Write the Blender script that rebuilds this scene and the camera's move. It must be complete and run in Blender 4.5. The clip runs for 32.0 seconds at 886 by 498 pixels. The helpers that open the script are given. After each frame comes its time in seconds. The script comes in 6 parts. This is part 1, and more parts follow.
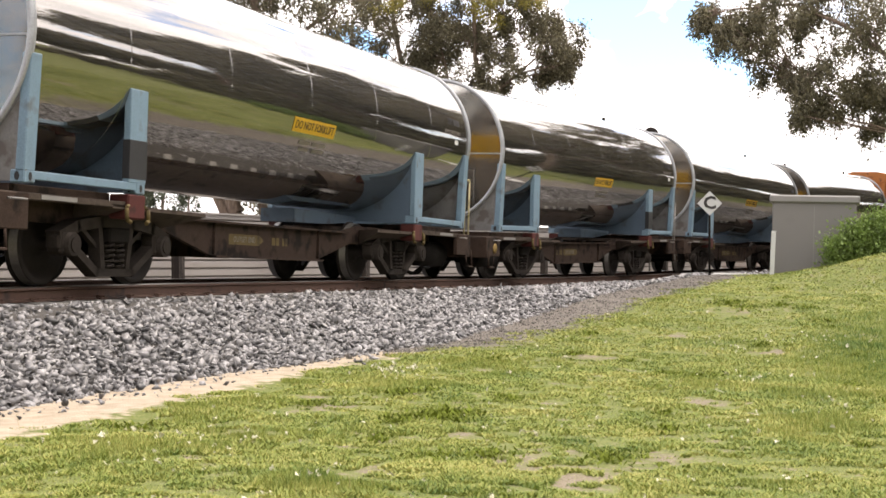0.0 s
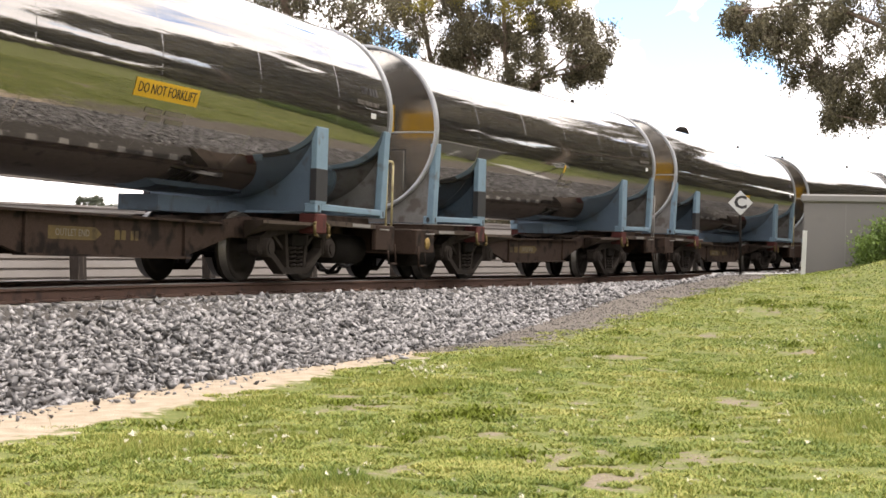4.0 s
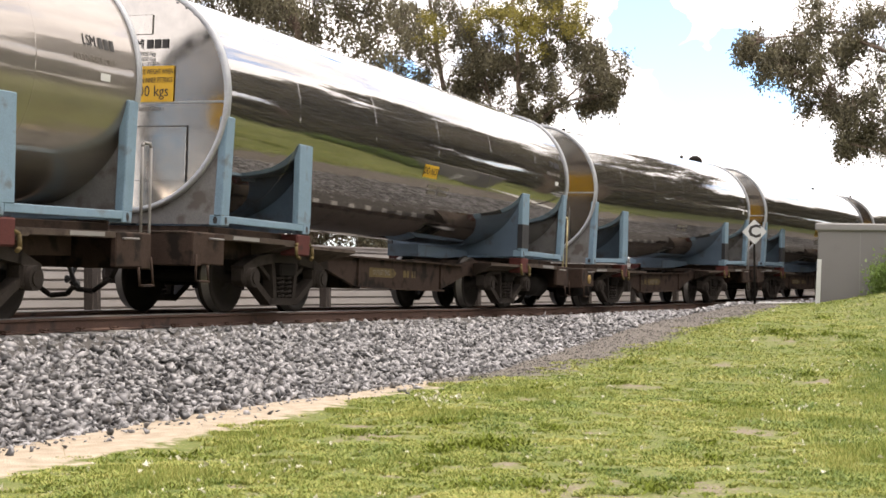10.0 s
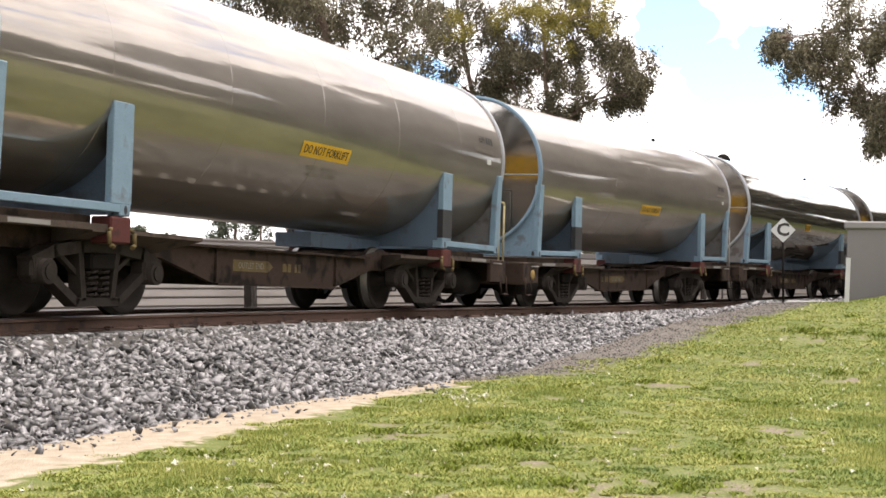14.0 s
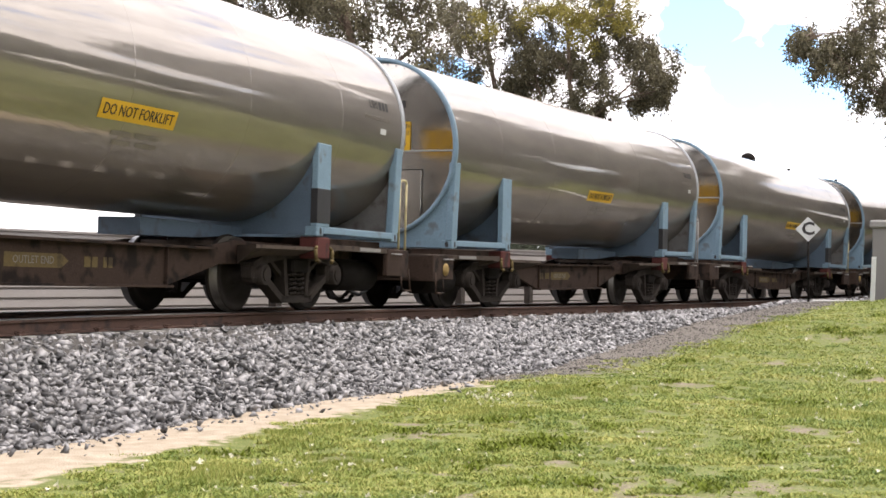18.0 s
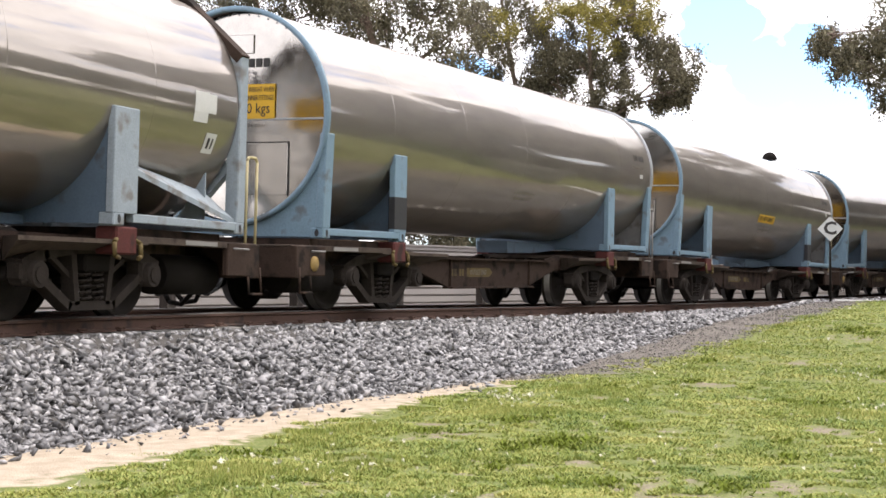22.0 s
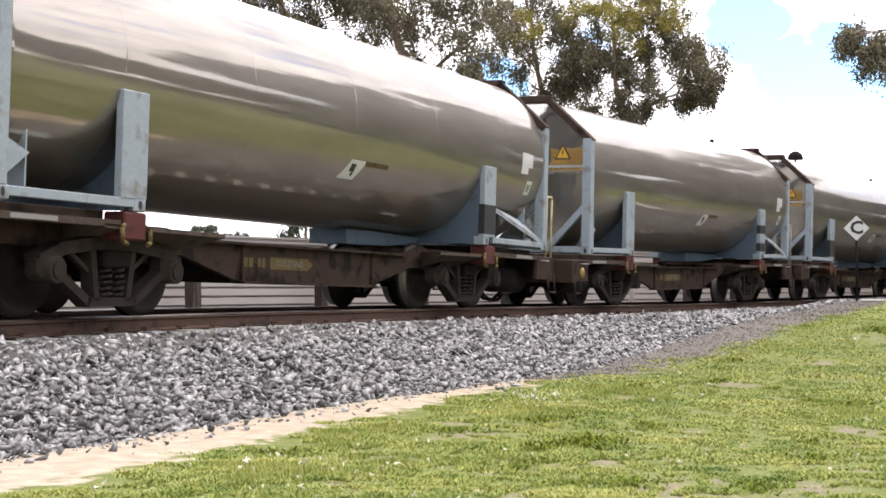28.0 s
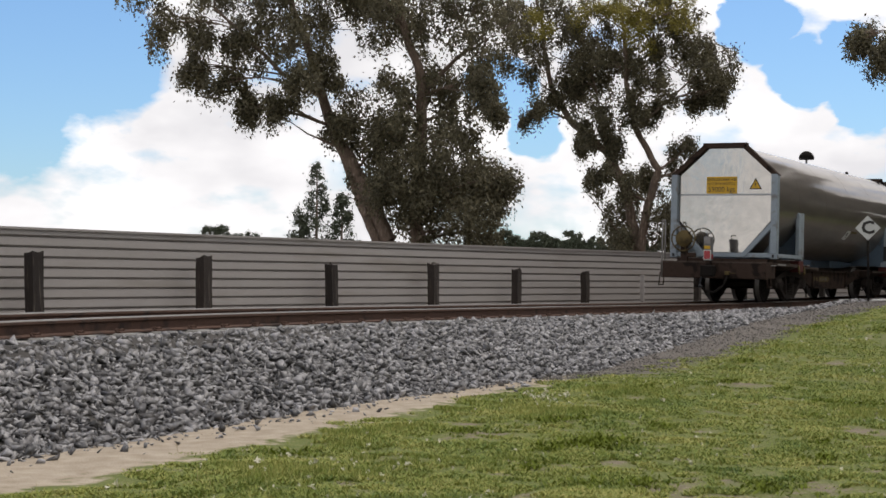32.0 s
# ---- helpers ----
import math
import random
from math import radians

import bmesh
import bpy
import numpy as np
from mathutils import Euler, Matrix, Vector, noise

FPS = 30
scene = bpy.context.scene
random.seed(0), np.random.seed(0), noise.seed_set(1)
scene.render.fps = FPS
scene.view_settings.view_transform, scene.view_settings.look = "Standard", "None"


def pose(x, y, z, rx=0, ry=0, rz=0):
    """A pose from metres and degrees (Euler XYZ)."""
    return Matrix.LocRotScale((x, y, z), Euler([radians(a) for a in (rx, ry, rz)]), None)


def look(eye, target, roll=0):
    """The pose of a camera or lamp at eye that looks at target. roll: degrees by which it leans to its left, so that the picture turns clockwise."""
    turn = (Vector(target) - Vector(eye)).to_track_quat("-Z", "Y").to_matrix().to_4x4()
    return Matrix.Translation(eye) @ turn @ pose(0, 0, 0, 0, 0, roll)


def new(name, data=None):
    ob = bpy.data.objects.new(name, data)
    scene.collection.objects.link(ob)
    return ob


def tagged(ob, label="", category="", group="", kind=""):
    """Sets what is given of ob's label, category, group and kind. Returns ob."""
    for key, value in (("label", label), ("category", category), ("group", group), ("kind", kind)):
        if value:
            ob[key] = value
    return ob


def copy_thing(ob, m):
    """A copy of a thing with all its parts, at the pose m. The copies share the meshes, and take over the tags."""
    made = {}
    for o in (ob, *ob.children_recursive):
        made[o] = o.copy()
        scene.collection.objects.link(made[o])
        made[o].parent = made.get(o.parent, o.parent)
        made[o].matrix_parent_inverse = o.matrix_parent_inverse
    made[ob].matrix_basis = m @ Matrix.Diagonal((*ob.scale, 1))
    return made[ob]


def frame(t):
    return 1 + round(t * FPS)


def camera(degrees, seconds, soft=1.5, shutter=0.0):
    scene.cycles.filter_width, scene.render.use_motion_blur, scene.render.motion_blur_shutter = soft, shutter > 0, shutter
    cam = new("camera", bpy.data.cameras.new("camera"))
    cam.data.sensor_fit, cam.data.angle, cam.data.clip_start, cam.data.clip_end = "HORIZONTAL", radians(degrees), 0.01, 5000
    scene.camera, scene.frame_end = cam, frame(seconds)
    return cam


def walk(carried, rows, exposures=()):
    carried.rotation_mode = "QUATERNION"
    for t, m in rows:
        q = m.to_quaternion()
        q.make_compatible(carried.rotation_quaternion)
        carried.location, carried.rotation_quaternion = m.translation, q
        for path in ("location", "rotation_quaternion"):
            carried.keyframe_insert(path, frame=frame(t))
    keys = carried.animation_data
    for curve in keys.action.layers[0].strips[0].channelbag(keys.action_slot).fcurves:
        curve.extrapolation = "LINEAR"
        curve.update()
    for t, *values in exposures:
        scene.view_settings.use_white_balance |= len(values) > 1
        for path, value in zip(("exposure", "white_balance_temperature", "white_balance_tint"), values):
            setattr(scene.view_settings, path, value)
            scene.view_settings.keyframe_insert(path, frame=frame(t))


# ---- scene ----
EYE_Z = 0.27      # eye above the rail tops; the eye stands at x = y = 0
cam = camera(31.07, 32.0, soft=1.6)

# seconds, heading from the y axis towards x, tilt up, roll
AIM = [
    (0, 71.693, 0.471, 0.704), (1, 71.462, 0.467, 0.686), (2, 71.199, 0.456, 0.703),
    (3, 70.903, 0.454, 0.696), (3.5, 70.764, 0.449, 0.709), (5.5, 70.214, 0.444, 0.693),
    (6, 70.112, 0.446, 0.669), (7, 69.836, 0.439, 0.692), (7.5, 69.670, 0.436, 0.657),
    (8, 69.654, 0.438, 0.684), (8.5, 69.736, 0.519, 0.698), (9, 70.346, 1.277, 0.684),
    (9.5, 70.295, 1.769, 0.657), (10, 70.117, 1.502, 0.621), (10.5, 70.027, 1.484, 0.587),
    (11, 69.871, 1.463, 0.622), (12, 69.631, 1.461, 0.607), (13, 69.369, 1.456, 0.613),
    (14, 69.133, 1.451, 0.576), (14.5, 69.038, 1.450, 0.572), (16.5, 68.606, 1.430, 0.560),
    (17, 68.487, 1.424, 0.553), (18, 68.269, 1.421, 0.543), (19, 68.050, 1.409, 0.580),
    (20, 67.861, 1.407, 0.554), (21, 67.690, 1.405, 0.550), (22, 67.521, 1.404, 0.549),
    (23, 67.363, 1.403, 0.533), (24, 67.209, 1.394, 0.540), (25, 67.058, 1.393, 0.531),
    (25.5, 66.981, 1.390, 0.528), (27.5, 66.697, 1.382, 0.533), (28, 66.626, 1.383, 0.538),
    (29, 66.460, 1.376, 0.549), (30, 66.352, 1.379, 0.522), (31, 66.302, 1.369, 0.562),
    (32, 66.244, 1.388, 0.507),
]
EXPOSURE = [(0, 0.77, 6950, 16), (12, 0.75, 6850, 16), (20, 0.75, 6500, 16), (23, 0.79, 6450, 16), (28.3, 0.77, 6450, 16), (29.2, 0.42, 6450, 15), (30, -0.20, 6500, 14), (32, -0.57, 6550, 13)]
walk(cam, [(t, pose(0, 0, EYE_Z, 90 + tilt, 0, -yaw) @ pose(0, 0, 0, 0, 0, roll)) for t, yaw, tilt, roll in AIM],
     exposures=EXPOSURE)

# ---- sky and sun ----
SUN_FROM = Vector((0.32, -0.24, 0.92)).normalized()
sun_data = bpy.data.lights.new("sun", "SUN")
sun_data.energy, sun_data.angle, sun_data.color = 2.1, radians(8), (1.0, 0.94, 0.84)
sun = new("sun", sun_data)
sun.matrix_world = look(SUN_FROM * 60, (0, 0, 0))


# blue openings between the clouds: direction and half width in degrees
GAPS = [((0.9717, 0.1922, 0.137), 0.98),
        ((0.9814, 0.1518, 0.1172), 1.06),
        ((0.9753, 0.165, 0.147), 0.85),
        ((0.9755, 0.1788, 0.1283), 0.71),
        ((0.9597, 0.2289, 0.1628), 0.61),
        ((0.9639, 0.2143, 0.1583), 1.02),
        ((0.9606, 0.2171, 0.1735), 0.91),
        ((0.974, 0.1887, 0.1255), 0.81),
        ((0.7762, 0.6122, 0.1508), 3.05),
        ((0.8012, 0.5828, 0.1356), 1.93),
        ((0.7701, 0.6278, 0.1132), 2.23),
        ((0.9328, 0.3472, 0.097), 0.81),
        ((0.9219, 0.366, 0.1269), 1.02),
        ((0.9811, 0.1595, 0.1097), 0.61),
        ((0.60, 0.78, 0.20), 5.0), ((0.2, 0.7, 0.6), 11.0), ((-0.5, 0.5, 0.6), 12.0)]


def sky_world():
    w = bpy.data.worlds.new("sky")
    w.use_nodes = True
    n, l = w.node_tree.nodes, w.node_tree.links
    n.clear()
    out, bg = n.new("ShaderNodeOutputWorld"), n.new("ShaderNodeBackground")
    sky = n.new("ShaderNodeTexSky")
    sky.sky_type, sky.sun_disc = "NISHITA", False
    sky.sun_elevation = math.asin(SUN_FROM.z)
    sky.sun_rotation = math.atan2(SUN_FROM.x, SUN_FROM.y)
    sky.air_density, sky.dust_density, sky.ozone_density = 1.0, 0.6, 1.5
    tc, mp = n.new("ShaderNodeTexCoord"), n.new("ShaderNodeMapping")
    mp.inputs["Scale"].default_value = (1.0, 1.0, 2.2)
    mp.inputs["Location"].default_value = (0.35, 0.1, 0.05)
    big, fine = n.new("ShaderNodeTexNoise"), n.new("ShaderNodeTexNoise")
    big.inputs["Scale"].default_value, big.inputs["Detail"].default_value = 13.0, 9
    big.inputs["Roughness"].default_value = 0.56
    fine.inputs["Scale"].default_value, fine.inputs["Detail"].default_value = 7.0, 5
    ramp, shade = n.new("ShaderNodeValToRGB"), n.new("ShaderNodeValToRGB")
    ramp.color_ramp.elements[0].position, ramp.color_ramp.elements[1].position = 0.44, 0.62
    shade.color_ramp.elements[0].position, shade.color_ramp.elements[1].position = 0.35, 0.65
    shade.color_ramp.elements[0].color = (8.0, 8.05, 8.2, 1)
    shade.color_ramp.elements[1].color = (12.2, 12.2, 12.0, 1)
    mix = n.new("ShaderNodeMixRGB")
    l.new(tc.outputs["Generated"], mp.inputs["Vector"])
    l.new(mp.outputs["Vector"], big.inputs["Vector"])
    l.new(mp.outputs["Vector"], fine.inputs["Vector"])
    def step(op, a, b):
        q = n.new("ShaderNodeMath")
        q.operation = op
        for i, v in enumerate((a, b)):
            if isinstance(v, (int, float)):
                q.inputs[i].default_value = v
            else:
                l.new(v, q.inputs[i])
        return q.outputs[0]
    unit = n.new("ShaderNodeVectorMath")
    unit.operation = "NORMALIZE"
    # ragged edges: the direction is shaken by noise before it is compared with the openings
    shake, centre, shrink, moved = n.new("ShaderNodeTexNoise"), n.new("ShaderNodeVectorMath"), n.new("ShaderNodeVectorMath"), n.new("ShaderNodeVectorMath")
    shake.inputs["Scale"].default_value, shake.inputs["Detail"].default_value = 30.0, 6
    centre.operation, shrink.operation, moved.operation = "SUBTRACT", "SCALE", "ADD"
    centre.inputs[1].default_value = (0.5, 0.5, 0.5)
    shrink.inputs["Scale"].default_value = 0.022
    l.new(mp.outputs["Vector"], shake.inputs["Vector"])
    l.new(shake.outputs["Color"], centre.inputs[0])
    l.new(centre.outputs[0], shrink.inputs[0])
    l.new(shrink.outputs[0], moved.inputs[0])
    l.new(tc.outputs["Generated"], moved.inputs[1])
    l.new(moved.outputs[0], unit.inputs[0])
    hole = 0.0
    for d, wide in GAPS:
        dot, edge = n.new("ShaderNodeVectorMath"), n.new("ShaderNodeMapRange")
        dot.operation = "DOT_PRODUCT"
        dot.inputs[1].default_value = Vector(d).normalized()
        l.new(unit.outputs[0], dot.inputs[0])
        l.new(dot.outputs["Value"], edge.inputs["Value"])
        edge.interpolation_type = "SMOOTHSTEP"
        edge.inputs["From Min"].default_value, edge.inputs["From Max"].default_value = math.cos(radians(wide * 1.45)), math.cos(radians(wide * 0.6))
        hole = step("MAXIMUM", hole, edge.outputs["Result"])
    cover = step("ADD", step("SUBTRACT", big.outputs["Fac"], step("MULTIPLY", hole, 0.46)), 0.16)
    l.new(cover, ramp.inputs["Fac"])
    l.new(fine.outputs["Fac"], shade.inputs["Fac"])
    l.new(ramp.outputs["Color"], mix.inputs["Fac"])
    lift = n.new("ShaderNodeMixRGB")
    lift.blend_type = "MULTIPLY"
    lift.inputs["Fac"].default_value = 1.0
    lift.inputs["Color2"].default_value = (0.89, 1.17, 1.43, 1)
    l.new(sky.outputs["Color"], lift.inputs["Color1"])
    l.new(lift.outputs["Color"], mix.inputs["Color1"])
    l.new(shade.outputs["Color"], mix.inputs["Color2"])
    l.new(mix.outputs["Color"], bg.inputs["Color"])
    bg.inputs["Strength"].default_value = 0.15
    l.new(bg.outputs["Background"], out.inputs["Surface"])
    scene.world = w


sky_world()

# ---- materials ----


def material(name, color, rough=0.7, metal=0.0, scale=4.0, vary=0.25, bump=0.2, fine=60.0, spec=0.4, dirt=None, dirt_at=0.55,
             stretch=(1, 1, 1), random_value=0.0, island=False):
    """A surface with two scales of variation, optional stains and bump."""
    m = bpy.data.materials.new(name)
    m.use_nodes = True
    n, l = m.node_tree.nodes, m.node_tree.links
    b = n["Principled BSDF"]
    b.inputs["Metallic"].default_value = metal
    b.inputs["Specular IOR Level"].default_value = spec
    tc, mp = n.new("ShaderNodeTexCoord"), n.new("ShaderNodeMapping")
    mp.inputs["Scale"].default_value = stretch
    l.new(tc.outputs["Object"], mp.inputs["Vector"])
    n1, n2 = n.new("ShaderNodeTexNoise"), n.new("ShaderNodeTexNoise")
    n1.inputs["Scale"].default_value, n1.inputs["Detail"].default_value = scale, 5
    n2.inputs["Scale"].default_value, n2.inputs["Detail"].default_value = fine, 3
    for q in (n1, n2):
        l.new(mp.outputs["Vector"], q.inputs["Vector"])
    hsv = n.new("ShaderNodeHueSaturation")
    hsv.inputs["Color"].default_value = (*color, 1)
    add = n.new("ShaderNodeMath")
    add.operation = "ADD"
    l.new(n1.outputs["Fac"], add.inputs[0])
    l.new(n2.outputs["Fac"], add.inputs[1])
    val = n.new("ShaderNodeMapRange")
    val.inputs["From Min"].default_value, val.inputs["From Max"].default_value = 0.6, 1.4
    val.inputs["To Min"].default_value, val.inputs["To Max"].default_value = 1 - vary, 1 + vary
    l.new(add.outputs[0], val.inputs["Value"])
    value = val.outputs["Result"]
    if random_value or island:
        mr = n.new("ShaderNodeMapRange")
        mr.inputs["To Min"].default_value, mr.inputs["To Max"].default_value = 1 - random_value, 1 + random_value
        if island:
            l.new(n.new("ShaderNodeNewGeometry").outputs["Random Per Island"], mr.inputs["Value"])
        else:
            l.new(n.new("ShaderNodeObjectInfo").outputs["Random"], mr.inputs["Value"])
        mul = n.new("ShaderNodeMath")
        mul.operation = "MULTIPLY"
        l.new(value, mul.inputs[0])
        l.new(mr.outputs["Result"], mul.inputs[1])
        value = mul.outputs[0]
    l.new(value, hsv.inputs["Value"])
    col = hsv.outputs["Color"]
    if dirt:
        ramp, mix = n.new("ShaderNodeValToRGB"), n.new("ShaderNodeMixRGB")
        ramp.color_ramp.elements[0].position, ramp.color_ramp.elements[1].position = dirt_at, dirt_at + 0.12
        l.new(n1.outputs["Fac"], ramp.inputs["Fac"])
        l.new(ramp.outputs["Color"], mix.inputs["Fac"])
        l.new(col, mix.inputs["Color1"])
        mix.inputs["Color2"].default_value = (*dirt, 1)
        col = mix.outputs["Color"]
    l.new(col, b.inputs["Base Color"])
    rr = n.new("ShaderNodeMapRange")
    rr.inputs["To Min"].default_value, rr.inputs["To Max"].default_value = max(rough * 0.8, 0.02), min(rough * 1.2, 1)
    l.new(n1.outputs["Fac"], rr.inputs["Value"])
    l.new(rr.outputs["Result"], b.inputs["Roughness"])
    if bump:
        bp = n.new("ShaderNodeBump")
        bp.inputs["Strength"].default_value, bp.inputs["Distance"].default_value = bump, 0.01
        l.new(n2.outputs["Fac"], bp.inputs["Height"])
        l.new(bp.outputs["Normal"], b.inputs["Normal"])
    return m


def steel(name, color, rough, streak, wobble, uneven=0.45, haze=0.0):
    """Stainless sheet: mirror-like, a little dented, with vertical runs of dirt."""
    m = bpy.data.materials.new(name)
    m.use_nodes = True
    n, l = m.node_tree.nodes, m.node_tree.links
    b = n["Principled BSDF"]
    b.inputs["Metallic"].default_value = 1.0
    tc = n.new("ShaderNodeTexCoord")
    mp, mp2 = n.new("ShaderNodeMapping"), n.new("ShaderNodeMapping")
    mp.inputs["Scale"].default_value = (0.30, 1.4, 1.4)
    mp2.inputs["Scale"].default_value = (0.13, 0.9, 0.9)
    n1, n2, n3 = (n.new("ShaderNodeTexNoise") for _ in range(3))
    n1.inputs["Scale"].default_value, n1.inputs["Detail"].default_value = 3.0, 6
    n2.inputs["Scale"].default_value, n2.inputs["Detail"].default_value = 1.6, 3
    n3.inputs["Scale"].default_value, n3.inputs["Detail"].default_value = 9.0, 5
    l.new(tc.outputs["Object"], mp.inputs["Vector"])
    l.new(tc.outputs["Object"], mp2.inputs["Vector"])
    l.new(mp.outputs["Vector"], n1.inputs["Vector"])
    l.new(mp2.outputs["Vector"], n2.inputs["Vector"])
    l.new(tc.outputs["Object"], n3.inputs["Vector"])
    mix = n.new("ShaderNodeMixRGB")
    mix.inputs["Color1"].default_value = (*color, 1)
    mix.inputs["Color2"].default_value = (*[c * streak for c in color], 1)
    mr = n.new("ShaderNodeMapRange")
    mr.inputs["From Min"].default_value, mr.inputs["From Max"].default_value = 0.4, 0.7
    l.new(n1.outputs["Fac"], mr.inputs["Value"])
    l.new(mr.outputs["Result"], mix.inputs["Fac"])
    l.new(mix.outputs["Color"], b.inputs["Base Color"])
    rr = n.new("ShaderNodeMapRange")
    rr.inputs["From Min"].default_value, rr.inputs["From Max"].default_value = 0.3, 0.7
    rr.inputs["To Min"].default_value, rr.inputs["To Max"].default_value = rough * (1 - uneven), rough * (1 + uneven)
    l.new(n3.outputs["Fac"], rr.inputs["Value"])
    l.new(rr.outputs["Result"], b.inputs["Roughness"])
    bp = n.new("ShaderNodeBump")
    bp.inputs["Strength"].default_value, bp.inputs["Distance"].default_value = 1.0, wobble
    # long shallow dents on top of the broad waves
    mp3, n4, sum_up, gain = n.new("ShaderNodeMapping"), n.new("ShaderNodeTexNoise"), n.new("ShaderNodeMath"), n.new("ShaderNodeMath")
    mp3.inputs["Scale"].default_value = (0.9, 5.0, 5.0)
    n4.inputs["Scale"].default_value, n4.inputs["Detail"].default_value = 1.6, 2
    l.new(tc.outputs["Object"], mp3.inputs["Vector"])
    l.new(mp3.outputs["Vector"], n4.inputs["Vector"])
    gain.operation, sum_up.operation = "MULTIPLY", "ADD"
    gain.inputs[1].default_value = 0.45
    l.new(n4.outputs["Fac"], gain.inputs[0])
    l.new(gain.outputs[0], sum_up.inputs[0])
    l.new(n2.outputs["Fac"], sum_up.inputs[1])
    l.new(sum_up.outputs[0], bp.inputs["Height"])
    l.new(bp.outputs["Normal"], b.inputs["Normal"])
    if haze:
        # fine brushing and road film scatter part of the mirrored light
        film, both = n.new("ShaderNodeBsdfPrincipled"), n.new("ShaderNodeMixShader")
        film.inputs["Metallic"].default_value, film.inputs["Roughness"].default_value = 0.85, 0.5
        l.new(mix.outputs["Color"], film.inputs["Base Color"])
        both.inputs["Fac"].default_value = haze
        l.new(b.outputs["BSDF"], both.inputs[1])
        l.new(film.outputs["BSDF"], both.inputs[2])
        l.new(both.outputs["Shader"], n["Material Output"].inputs["Surface"])
    return m


